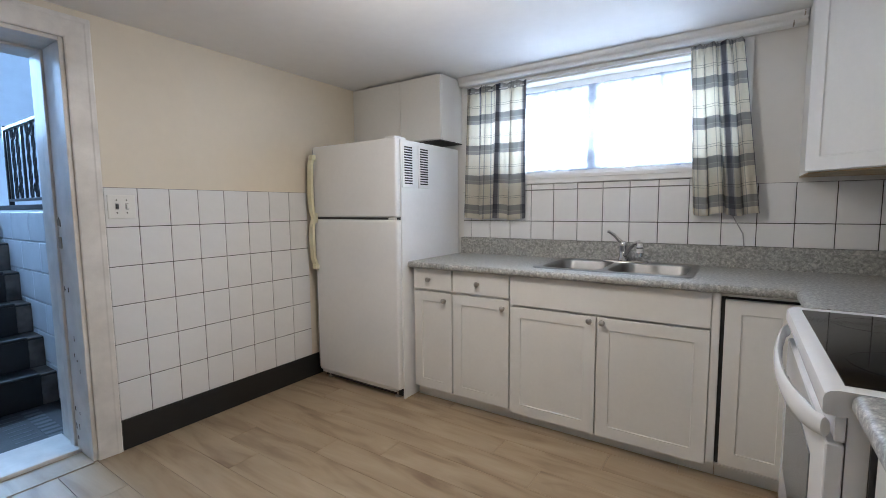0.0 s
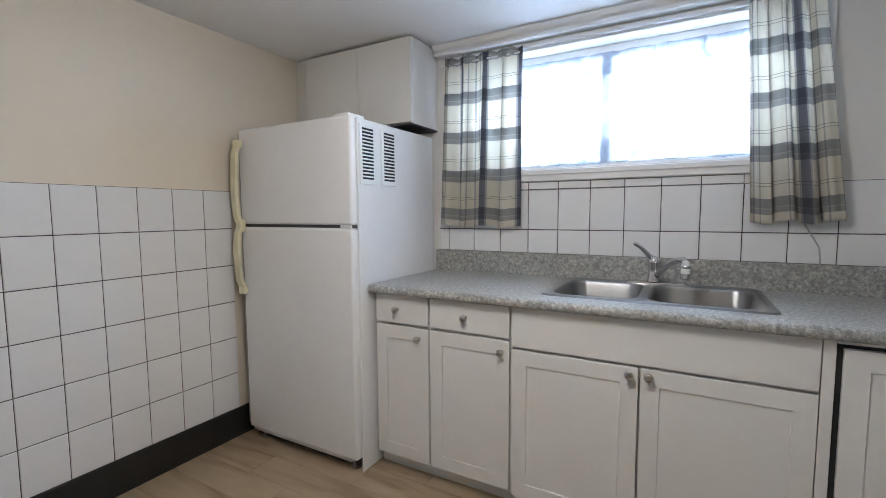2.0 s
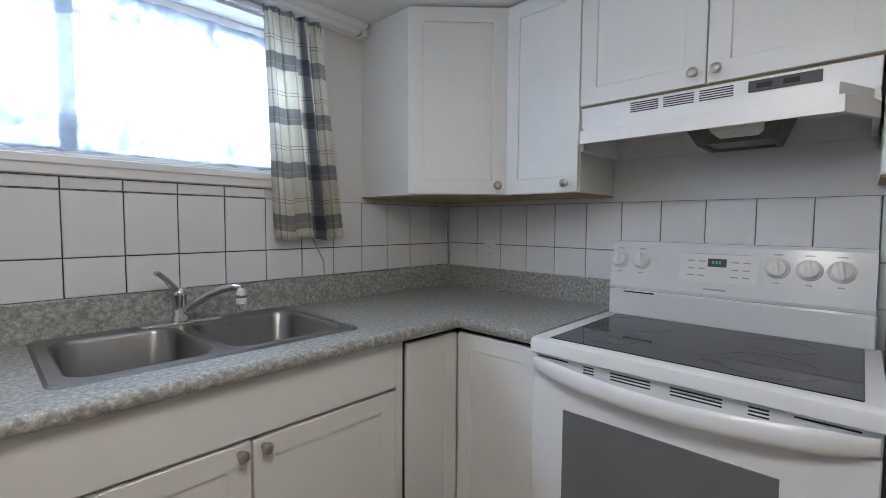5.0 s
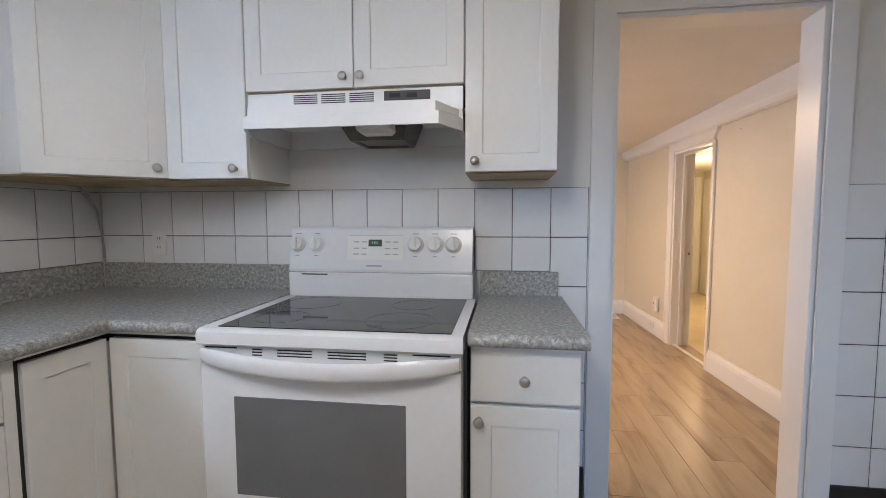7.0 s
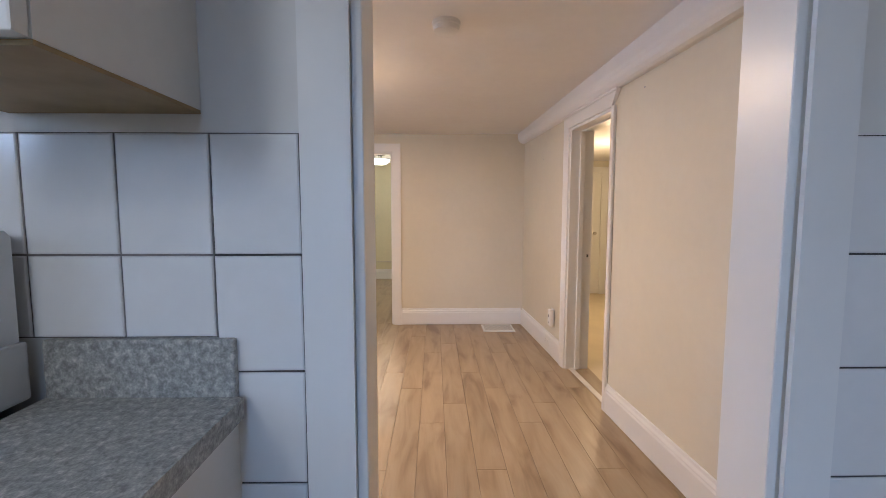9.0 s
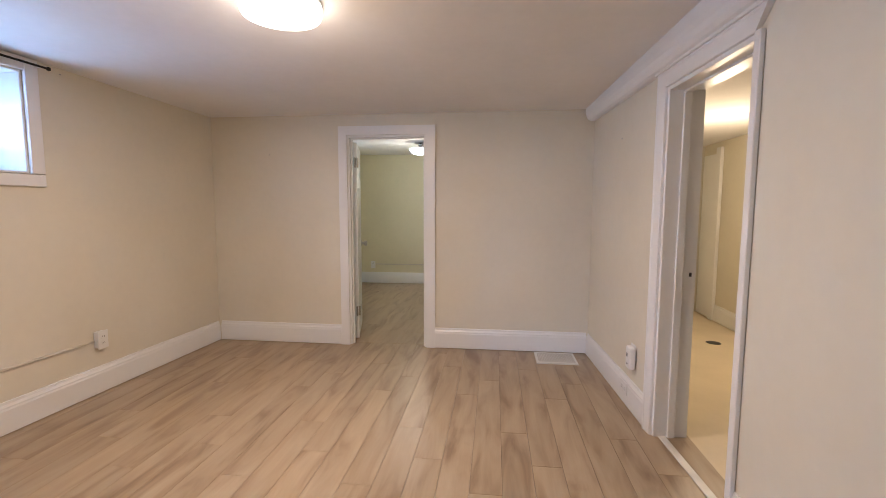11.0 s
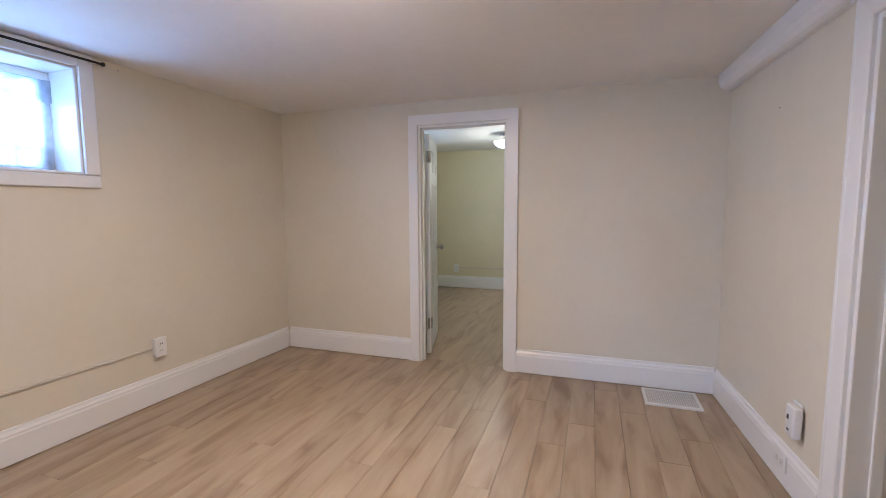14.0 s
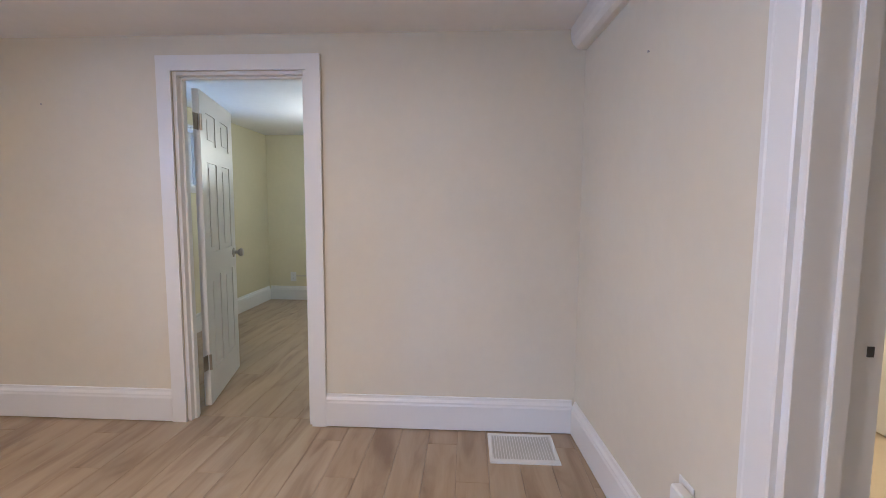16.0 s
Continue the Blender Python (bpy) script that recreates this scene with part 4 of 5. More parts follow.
# refrigerator
f = thing("refrigerator", (-1.74, 2.48, 0), "white top-freezer refrigerator with yellowed handles", "refrigerator")
FX0, FX1, FY = -2.112, -1.372, 2.13
part("body", boxed(FX0 + 0.004, FX1, FY + 0.064, 2.82, 0.045, 1.612, 0.006), FRIDGE, f)
part("side_skirt", boxed(FX1 - 0.004, FX1 + 0.006, FY + 0.035, 2.815, 0.0, 1.608, 0.002, 1), FRIDGE, f)
part("gasket", boxed(FX0 + 0.015, FX1 - 0.012, FY + 0.052, FY + 0.064, 0.07, 1.60), DARKGREY, f)
for nm, z0, z1 in (("freezer_door", 1.142, 1.618), ("fridge_door", 0.062, 1.128)):
    d = part(nm, boxed(FX0, FX1 - 0.004, FY, FY + 0.052, z0, z1, 0.016, 4), FRIDGE, f, smooth=True, angle=40)
    hs = ((1.545, 1.50, 1.30, 1.18, 1.150), 1) if z0 > 1 else ((1.122, 1.09, 1.0, 0.86, 0.80), -1)
    bows = (0.012, 0.030, 0.040, 0.030, 0.020) if z0 > 1 else (0.020, 0.032, 0.040, 0.030, 0.008)
    bm = bmesh.new()
    for (za, ba), (zb, bb) in zip(list(zip(hs[0], bows)), list(zip(hs[0], bows))[1:]):
        vs = []
        for z, b in ((za, ba), (zb, bb)):
            vs.append([bm.verts.new(p) for p in ((FX0 - 0.004, FY - b - 0.012, z), (FX0 + 0.030, FY - b - 0.010, z), (FX0 + 0.034, FY - b + 0.006, z), (FX0 - 0.004, FY - b + 0.006, z))])
        for i in range(4):
            bm.faces.new((vs[0][i], vs[0][(i + 1) % 4], vs[1][(i + 1) % 4], vs[1][i]))
    bmesh.ops.remove_doubles(bm, verts=bm.verts, dist=0.0005)
    for z in (hs[0][0], hs[0][-1]):
        box(bm, FX0 - 0.003, FX0 + 0.032, FY - 0.03, FY + 0.003, z - 0.018, z + 0.018, 0.004)
    part("handle", bm, YELLOWED, d, "yellowed plastic handle", True, 40)
    part("edge_strip", boxed(FX0 - 0.005, FX0 + 0.001, FY + 0.004, FY + 0.050, z0 + 0.02, z1 - 0.02), GREYPRINT, d)
part("door_gap", boxed(FX0 + 0.01, FX1 - 0.006, FY + 0.012, FY + 0.050, 1.1285, 1.1415), DARKGREY, f)
part("middle_hinge", boxed(FX1 - 0.075, FX1 - 0.012, FY + 0.004, FY + 0.040, 1.1285, 1.1412, 0.003), FRIDGE, f)
part("hinge_cover", boxed(FX1 - 0.10, FX1 - 0.02, FY + 0.012, FY + 0.12, 1.6125, 1.630, 0.006), FRIDGE, f)
part("toe_grille", boxed(FX0 + 0.02, FX1 - 0.02, FY + 0.045, FY + 0.07, 0.012, 0.060), DARKGREY, f)
part("front_rail", boxed(FX0 + 0.01, FX1 - 0.05, FY + 0.018, FY + 0.0445, 0.040, 0.058, 0.003), FRIDGE, f)
for x in (FX0 + 0.06, FX1 - 0.06):
    part("foot", lathe(bmesh.new(), [(0.0, 0.0), (0.02, 0.0), (0.02, 0.012), (0.008, 0.014), (0.008, 0.045), (0, 0.045)], Matrix.Translation((x, FY + 0.05, 0)), 14), NICKEL, f)
for y0, y1 in ((2.186, 2.276), (2.345, 2.440)):
    v = part("side_vent", boxed(FX1 + 0.0062, FX1 + 0.012, y0 - 0.012, y1 + 0.012, 1.322, 1.588, 0.002, 1), FRIDGE, f, "white louvred vent grille")
    for k in range(15):
        part("slot", boxed(FX1 + 0.0121, FX1 + 0.0126, y0 + 0.006, y1 - 0.006, 1.345 + 0.0155 * k, 1.3535 + 0.0155 * k), DARK, v)
        part("louvre", boxed(FX1 + 0.0122, FX1 + 0.0165, y0 + 0.006, y1 - 0.006, 1.3537 + 0.0155 * k, 1.358 + 0.0155 * k), FRIDGE, v)
u = thing("over_fridge_cabinet", (-1.74, 2.7, 1.65), "white wall cabinet with two plain doors over the refrigerator", "cabinet", "kitchen wall cabinets")
part("body", boxed(-2.09, -1.352, 2.596, YW - 0.002, 1.655, ZK - 0.012, 0.002, 1), CAB, u)
part("underside", boxed(-2.09, -1.352, 2.58, YW - 0.002, 1.648, 1.6545), DARKGREY, u, "dark underside")
part("filler", boxed(-2.188, -2.0905, 2.61, 2.63, 1.655, ZK - 0.004), CAB, u)
panel_door(u, "door", pose(-2.088, 2.595, 1.660), 0.390, 0.424, False)
panel_door(u, "door", pose(-1.695, 2.595, 1.660), 0.341, 0.424, False)

# wall cabinets round the range
ZU, ZUT = 1.338, ZK - 0.004


def upper(name, x0, y0, y1, z0, doors, label):
    """A wall cabinet on the range wall; doors are (y from, y to, knob y)."""
    u = thing(name, (1.0, (y0 + y1) / 2, z0), label, "cabinet", "kitchen wall cabinets")
    part("body", boxed(x0 + 0.0205, XS - 0.002, y0 + 0.001, y1 - 0.001, z0 + 0.006, ZUT), CAB, u)
    part("underside", boxed(x0 + 0.0205, XS - 0.002, y0 + 0.001, y1 - 0.001, z0, z0 + 0.0055), CABEDGE, u, "bare birch underside")
    for a, b, k in doors:
        d = panel_door(u, "door", Matrix.Translation((x0 + 0.0195, b - 0.002, z0 + 0.006)) @ EASTFACE, b - a - 0.004, ZUT - z0 - 0.012)
        knob(d, (x0, k, z0 + 0.040), (-1, 0, 0))
    return u


XU = 0.838
upper("wall_cabinet", XU, 0.810, 1.118, ZU, [(0.810, 1.118, 1.083)], "narrow white wall cabinet with one panel door")
upper("hood_cabinet", XU, 1.1185, 1.908, 1.634, [(1.1185, 1.504, 1.476), (1.504, 1.908, 1.537)], "short white wall cabinet with two panel doors above the hood")
upper("wall_cabinet", XU, 1.9085, 2.232, ZU - 0.010, [(1.9085, 2.232, 1.955)], "narrow white wall cabinet with one panel door")
u = thing("corner_wall_cabinet", (0.9, 2.6, ZU), "white diagonal corner wall cabinet with a panel door", "cabinet", "kitchen wall cabinets")
CX, CY = 0.566, 2.530
foot = [(XS - 0.002, YW - 0.002), (CX, YW - 0.002), (CX, CY), (XU + 0.02, 2.235), (XS - 0.002, 2.235)]
for nm, z0, z1, mt in (("body", ZU - 0.004, ZUT, CAB), ("underside", ZU - 0.010, ZU - 0.0045, CABEDGE)):
    bm = bmesh.new()
    lo, hi = [bm.verts.new((x, y, z0)) for x, y in foot], [bm.verts.new((x, y, z1)) for x, y in foot]
    for i in range(5):
        bm.faces.new((lo[i], lo[(i + 1) % 5], hi[(i + 1) % 5], hi[i]))
    bm.faces.new(lo[::-1])
    bm.faces.new(hi)
    part(nm, bm, mt, u)
ang = math.degrees(math.atan2(2.235 - CY, XU + 0.02 - CX))
dl = math.hypot(XU + 0.02 - CX, 2.235 - CY)
d = panel_door(u, "door", Matrix.Translation((CX, CY, ZU - 0.002)) @ pose(0, 0, 0, 0, 0, ang) @ Matrix.Translation((0.004, -0.001, 0)), dl - 0.012, ZUT - ZU - 0.004)
kp = Matrix.Translation((CX, CY, ZU + 0.035)) @ pose(0, 0, 0, 0, 0, ang) @ Vector((dl - 0.045, -0.02, 0))
knob(d, kp, pose(0, 0, 0, 0, 0, ang).to_3x3() @ Vector((0, -1, 0)))

# range
g = thing("electric_range", (0.8, 1.49, 0), "white freestanding electric range with black glass cooktop", "range")
GY0, GY1 = 1.090, 1.868
part("body", boxed(0.525, XS - 0.03, GY0 + 0.004, GY1 - 0.004, 0.03, 0.8215), ENAMEL, g)
# dark sheet stands in for the shade in the gap beside the cabinet
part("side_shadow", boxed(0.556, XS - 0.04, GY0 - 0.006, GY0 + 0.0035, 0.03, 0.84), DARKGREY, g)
bm = bmesh.new()
prof = [(0.520, 0.8225), (0.494, 0.8225), (0.489, 0.826), (0.4885, 0.850), (0.491, 0.860), (0.498, 0.866), (0.510, 0.869), (1.06, 0.869), (1.06, 0.832)]
extrude_profile(bm, prof, "y", GY0, GY1)
part("cooktop_frame", bm, ENAMEL, g, smooth=True, angle=30)
part("cooktop_glass", boxed(0.522, 1.030, GY0 + 0.034, GY1 - 0.048, 0.8685, 0.8715, 0.001, 1), CERAMIC, g, "black ceramic glass")
for cx, cy, r in ((0.66, 1.30, 0.11), (0.66, 1.69, 0.085), (0.90, 1.30, 0.085), (0.90, 1.69, 0.11)):
    for q in (r,):
        part("burner_ring", lathe(bmesh.new(), [(q, 0.0), (q, 0.0004), (q - 0.003, 0.0004), (q - 0.003, 0.0)], Matrix.Translation((cx, cy, 0.8715)), 48), RING, g)
part("lower_splash", boxed(1.035, XS - 0.006, GY0 + 0.012, GY1 - 0.012, 0.8695, 0.968, 0.006), ENAMEL, g)
bg = part("backguard", extrude_profile(bmesh.new(), [(1.058, 0.9685), (1.052, 0.978), (1.085, 1.140), (1.095, 1.150), (1.135, 1.150), (1.145, 1.140), (1.145, 0.9685)], "y", GY0 + 0.016, GY1 - 0.006), ENAMEL, g, smooth=True, angle=25)
part("panel_slot", boxed(1.0345, 1.036, 1.690, 1.800, 0.958, 0.963), DARK, g)
tilt = Matrix.Translation((1.0518, 0, 0.978)) @ pose(0, 0, 0, 0, 11.5, 0)   # lies on the sloping panel


def on_panel(nm, y0, y1, h0, h1, th, mt, parent, bev=0.0):
    bm = boxed(-th, 0.001, y0, y1, h0, h1, bev, 1)
    bmesh.ops.transform(bm, matrix=tilt, verts=bm.verts)
    return part(nm, bm, mt, parent)


cp = on_panel("control_panel", 1.385, 1.615, 0.042, 0.142, 0.0012, PLASTIC, bg)
on_panel("panel_border", 1.387, 1.613, 0.1395, 0.1410, 0.0018, GREYPRINT, cp)
on_panel("display", 1.472, 1.528, 0.096, 0.124, 0.0022, DARKGREY, cp)
for k in range(3):
    on_panel("clock_digit", 1.4885 + 0.010 * k, 1.4945 + 0.010 * k, 0.106, 0.116, 0.0026, LED, cp)
for a, b in ((1.535, 1.556), (1.568, 1.590), (1.405, 1.425), (1.437, 1.458)):
    for h in (0.062, 0.086, 0.112):
        on_panel("key", a, b, h, h + 0.0045, 0.0020, GREYPRINT, cp)
on_panel("badge", 1.47, 1.535, 0.014, 0.020, 0.0012, GREYPRINT, bg)
for y in (1.830, 1.749, 1.334, 1.255, 1.181):
    m = tilt @ Matrix.Translation((0, y, 0.104)) @ pose(0, 0, 0, 0, -90, 0)
    k = part("dial", lathe(bmesh.new(), [(0.0, 0.0), (0.033, 0.0), (0.031, 0.006), (0.026, 0.009), (0.024, 0.022), (0.0, 0.024)], m, 28), PLASTIC, bg, "white control knob", True)
    bm = boxed(-0.026, 0.026, -0.006, 0.006, 0.022, 0.034, 0.003)
    bmesh.ops.transform(bm, matrix=m @ pose(0, 0, 0, 0, 0, 8), verts=bm.verts)
    part("grip", bm, PLASTIC, k)
    on_panel("dial_mark", y - 0.008, y + 0.008, 0.055, 0.059, 0.0012, GREYPRINT, bg)
    on_panel("dial_mark", y - 0.012, y + 0.012, 0.146, 0.150, 0.0012, GREYPRINT, bg)
vp = part("vent_panel", boxed(0.508, 0.524, GY0 + 0.006, GY1 - 0.006, 0.772, 0.821, 0.003), ENAMEL, g)
GW = GY1 - GY0
for f0, f1, zs in ((0.02, 0.15, (0.810,)), (0.82, 0.955, (0.810,)), (0.21, 0.25, (0.791, 0.7995, 0.808)), (0.31, 0.445, (0.791, 0.7995, 0.808)), (0.505, 0.65, (0.791, 0.7995, 0.808)), (0.715, 0.765, (0.791, 0.7995, 0.808))):
    for z in zs:
        part("slot", boxed(0.5072, 0.5095, GY1 - f1 * GW, GY1 - f0 * GW, z, z + 0.0038), DARK, vp)
od = part("oven_door", boxed(0.496, 0.524, GY0 + 0.004, GY1 - 0.004, 0.215, 0.769, 0.008, 3), ENAMEL, g, smooth=True)
part("window", boxed(0.4935, 0.498, 1.248, 1.758, 0.375, 0.672, 0.001, 1), OVENGLASS, od, "grey oven window")
n = 28
bm = bmesh.new()
rings = []
for i in range(n + 1):
    q = math.sin(math.pi * i / n)
    k = 0.72 + 0.28 * min(1, q * 3)
    x, y, z = 0.495 - 0.044 * q ** 0.6, GY0 + 0.010 + (GY1 - GY0 - 0.020) * i / n, 0.794 - 0.024 * q
    rings.append([bm.verts.new((x + 0.011 * k * math.cos(w) * (1 if math.cos(w) > 0 else 0.8), y, z + 0.026 * k * math.sin(w))) for w in [2 * math.pi * j / 12 for j in range(12)]])
for a, b in zip(rings, rings[1:]):
    for i in range(12):
        bm.faces.new((a[i], a[(i + 1) % 12], b[(i + 1) % 12], b[i]))
bm.faces.new(rings[0])
bm.faces.new(rings[-1][::-1])
part("handle", bm, ENAMEL, od, "bowed white handle", True, 60)
part("storage_drawer", boxed(0.498, 0.524, GY0 + 0.004, GY1 - 0.004, 0.035, 0.205, 0.008, 3), ENAMEL, g, smooth=True)
g.matrix_world = Matrix.Translation((0.788, 1.49, 0))

# hood
h = thing("range_hood", (0.9, 1.5, 1.5), "white under-cabinet range hood with vent slots", "range hood")
HY0, HY1 = 1.124, 1.903
part("front_panel", boxed(0.846, 0.862, HY0, HY1, 1.556, 1.632, 0.003), FRIDGE, h)
bm = bmesh.new()
plan = [(XS - 0.004, HY0), (0.84, HY0), (0.70, HY0 + 0.062), (0.70, HY1 - 0.068), (0.84, HY1), (XS - 0.004, HY1)]
top = [(XS - 0.004, HY0 + 0.003), (0.845, HY0 + 0.003), (0.845, HY0 + 0.05), (0.845, HY1 - 0.02), (0.845, HY1 - 0.003), (XS - 0.004, HY1 - 0.003)]
loft(bm, [[(x, y, 1.480) for x, y in plan], [(x, y, 1.520) for x, y in plan], [(x, y, 1.560) for x, y in top]], False)
inner = [(0.90 + (x - 0.90) * 0.96, 1.51 + (y - 1.51) * 0.965) for x, y in plan]
loft(bm, [[(x, y, 1.480) for x, y in plan], [(x, y, 1.480) for x, y in inner], [(x, y, 1.552) for x, y in inner]], True)
part("canopy", bm, FRIDGE, h)
bm = bmesh.new()
loft(bm, [[(x, y, z) for x, y in ((x0, y0), (x1, y0), (x1, y1), (x0, y1))] for x0, x1, y0, y1, z in ((0.80, 1.09, 1.305, 1.575, 1.5515), (0.87, 1.06, 1.335, 1.530, 1.462), (0.885, 1.045, 1.348, 1.517, 1.462), (0.885, 1.045, 1.348, 1.517, 1.470))])
part("filter", bm, FILTER, h, "dark grease filter")
bm = bmesh.new()
loft(bm, [[(x, y, z) for x, y in ((x0, y0), (x1, y0), (x1, y1), (x0, y1))] for x0, x1, y0, y1, z in ((0.745, 0.805, 1.350, 1.475, 1.5515), (0.755, 0.83, 1.354, 1.470, 1.480), (0.768, 0.828, 1.366, 1.458, 1.468))])
part("lamp_cover", bm, PLASTIC, h, "white lamp cover")
for j in range(3):
    for k in range(5):
        part("slot", boxed(0.8445, 0.8465, 1.640 - 0.103 * j, 1.728 - 0.103 * j, 1.591 + 0.007 * k, 1.5945 + 0.007 * k), DARKGREY, h)
cp = part("control_panel", boxed(0.8435, 0.8468, 1.236, 1.398, 1.592, 1.624, 0.001, 1), DARKGREY, h)
for y in (1.36, 1.30):
    part("switch", boxed(0.840, 0.8435, y - 0.018, y + 0.018, 1.601, 1.615, 0.001, 1), DARK, cp)


# curtains
def plaid_curtain(x0t, x1t, x0b, x1b, z0, z1, waves, seed, label):
    """A gathered cotton panel: folds grow towards the hem, ruffled heading above the rod."""
    t = thing("plaid_curtain", ((x0t + x1t) / 2, YW - 0.06, z0), label, "curtain", "kitchen window curtains")
    rng = random.Random(seed)
    ph = [rng.uniform(0, 6.28) for _ in range(5)]
    bm = bmesh.new()
    uvl = bm.loops.layers.uv.new("cloth")
    nx, nz, cloth = 110, 40, 0.585
    grid, uvs = [], []
    for j in range(nz + 1):
        v = j / nz
        row, ru = [], []
        for i in range(nx + 1):
            s = i / nx
            bow = s + 0.028 * math.sin(2 * math.pi * waves * s + ph[0]) + 0.012 * math.sin(4.3 * math.pi * s * waves / 2 + ph[1])
            x = (x0b + (x1b - x0b) * bow) * (1 - v) + (x0t + (x1t - x0t) * bow) * v
            a = 0.010 + 0.016 * (1 - v)
            y = YW - 0.062 + a * math.sin(2 * math.pi * waves * s + ph[2] + 0.5 * v) + 0.4 * a * math.sin(2 * math.pi * waves * 2.3 * s + ph[3])
            if v > 0.93:
                y += 0.006 * math.sin(2 * math.pi * waves * 4 * s + ph[4])
            z = z0 + (z1 - z0) * v + 0.008 * (1 - v) * math.sin(2 * math.pi * waves * 0.5 * s + ph[1]) + (0.006 * math.sin(50 * s + ph[4]) if j == nz else 0)
            row.append(bm.verts.new((x, y, z)))
            ru.append((s * cloth, v * (z1 - z0)))
        grid.append(row)
        uvs.append(ru)
    for j in range(nz):
        for i in range(nx):
            fc = bm.faces.new((grid[j][i], grid[j][i + 1], grid[j + 1][i + 1], grid[j + 1][i]))
            for lp, (jj, ii) in zip(fc.loops, ((j, i), (j, i + 1), (j + 1, i + 1), (j + 1, i))):
                lp[uvl].uv = uvs[jj][ii]
    bmesh.ops.solidify(bm, geom=bm.faces, thickness=0.0015)
    part("panel", bm, PLAID, t, smooth=True, angle=180)
    part("rod", tube(bmesh.new(), [(x0t - 0.01, YW - 0.052, z1 - 0.03), (x1t + 0.01, YW - 0.052, z1 - 0.03)], 0.005, 8), TRIM, t)


plaid_curtain(-1.290, -0.852, -1.315, -0.862, 1.120, 2.012, 4, 4, "cream, grey and navy plaid cotton curtain, pushed open")
plaid_curtain(0.080, 0.318, 0.120, 0.418, 1.150, 2.020, 4, 9, "bunched cream, grey and navy plaid cotton curtain, pushed open")


# electrical fittings
def outlet(name, m, label, category="outlet", box_depth=0.0):
    """A duplex outlet in a plate; local x across, y out of the wall is negative, z up."""
    o = thing(name, m, label, category)

    def bx(nm, *a, mt=PLASTIC, bev=0.002, parent=None):
        bm = boxed(*a, bev, 1)
        bmesh.ops.transform(bm, matrix=m, verts=bm.verts)
        return part(nm, bm, mt, parent or o)
    d = -box_depth
    if box_depth:
        bx("box", -0.030, 0.030, d, -0.001, -0.052, 0.052, bev=0.004)
    p = bx("plate", -0.035, 0.035, d - 0.006, d - 0.001 if not box_depth else d, -0.057, 0.057)
    for z in (0.020, -0.020):
        s = bx("socket", -0.016, 0.016, d - 0.0085, d - 0.006, z - 0.014, z + 0.014, parent=p)
        for x in (-0.006, 0.006):
            bx("slit", x - 0.0012, x + 0.0012, d - 0.0092, d - 0.0083, z - 0.004, z + 0.006, mt=DARK, bev=0, parent=s)
    return o


sw = thing("light_switch", (XW + 0.01, 1.0, 1.22), "double toggle light switch on a white plate", "light switch")
pl = part("plate", boxed(XW + 0.0075, XW + 0.0145, 0.945, 1.064, 1.160, 1.275, 0.004), PLASTIC, sw)
for y, dark in ((0.983, 1), (1.026, 0)):
    part("toggle", boxed(XW + 0.0145, XW + 0.026, y - 0.005, y + 0.005, 1.208, 1.230, 0.002), DARKGREY if dark else PLASTIC, pl)
    part("slot", boxed(XW + 0.0143, XW + 0.0152, y - 0.007, y + 0.007, 1.204, 1.234), GREYPRINT, pl)
    for z in (1.188, 1.250):
        part("screw", lathe(bmesh.new(), [(0.0, 0.002), (0.003, 0.001), (0.0035, 0)], Matrix.Translation((XW + 0.0145, y, z)) @ pose(0, 0, 0, 0, 90, 0), 8), DARKGREY, pl)
outlet("wall_outlet", Matrix.Translation((XS - 0.008, 2.545, 1.075)) @ pose(0, 0, 0, 0, 0, -90), "white outlet on the tiled wall over the worktop")
cb = thing("loose_cable", (1.12, 2.8, 1.2), "thin dark cable hanging down the tiled corner", "cable")
part("wire", tube(bmesh.new(), [(1.02, 2.815, 1.330), (1.07, 2.822, 1.29), (1.12, 2.828, 1.22), (1.14, 2.828, 1.12), (1.142, 2.826, 1.04), (1.140, 2.822, 0.986)], 0.0055, 8), GREYPRINT, cb, smooth=True, angle=60)
cb = thing("loose_cable", (0.36, 2.83, 1.1), "thin grey cord hanging below the curtain", "cable")
part("wire", tube(bmesh.new(), [(0.29, YW - 0.012, 1.17), (0.325, YW - 0.012, 1.10), (0.352, YW - 0.012, 1.05), (0.358, YW - 0.012, 0.985)], 0.003, 6), GREYPRINT, cb, smooth=True, angle=60)


def dome_lamp(name, x, y, z, r, label, mt, energy, col, share):
    """A flush ceiling light: metal ring and a shallow lit glass."""
    c = thing(name, (x, y, z), label, "ceiling light")
    m = Matrix.Translation((x, y, z))
    part("rim", lathe(bmesh.new(), [(r * 0.94, 0), (r, -0.002), (r * 1.005, -0.012), (r * 0.985, -0.014), (r * 0.97, -0.012)], m, 48), NICKEL, c, smooth=True)
    part("diffuser", lathe(bmesh.new(), [(r * 0.99, -0.010), (r * 0.99, -0.045), (r * 0.95, -0.056), (r * 0.80, -0.062), (r * 0.4, -0.064), (0, -0.065)], m, 48), mt, c, "lit milky diffuser", True)
    if share:
        # added fill lamp, unseen below the glass, brightens ceiling and upper walls
        bulb(name + "_bulb", (x, y, z - 0.36), energy * share, col, 0.13)
    d = bpy.data.lights.new(name + "_lamp", "AREA")
    d.shape, d.size, d.energy, d.color = "DISK", r * 1.7, energy * (1 - share), col
    new(name + "_lamp", d).matrix_world = Matrix.Translation((x, y, z - 0.068))


dome_lamp("ceiling_light", -0.58, 1.32, ZK, 0.15, "round flush ceiling light, lit", MILK, 20, (1.0, 0.91, 0.80), 0.6)
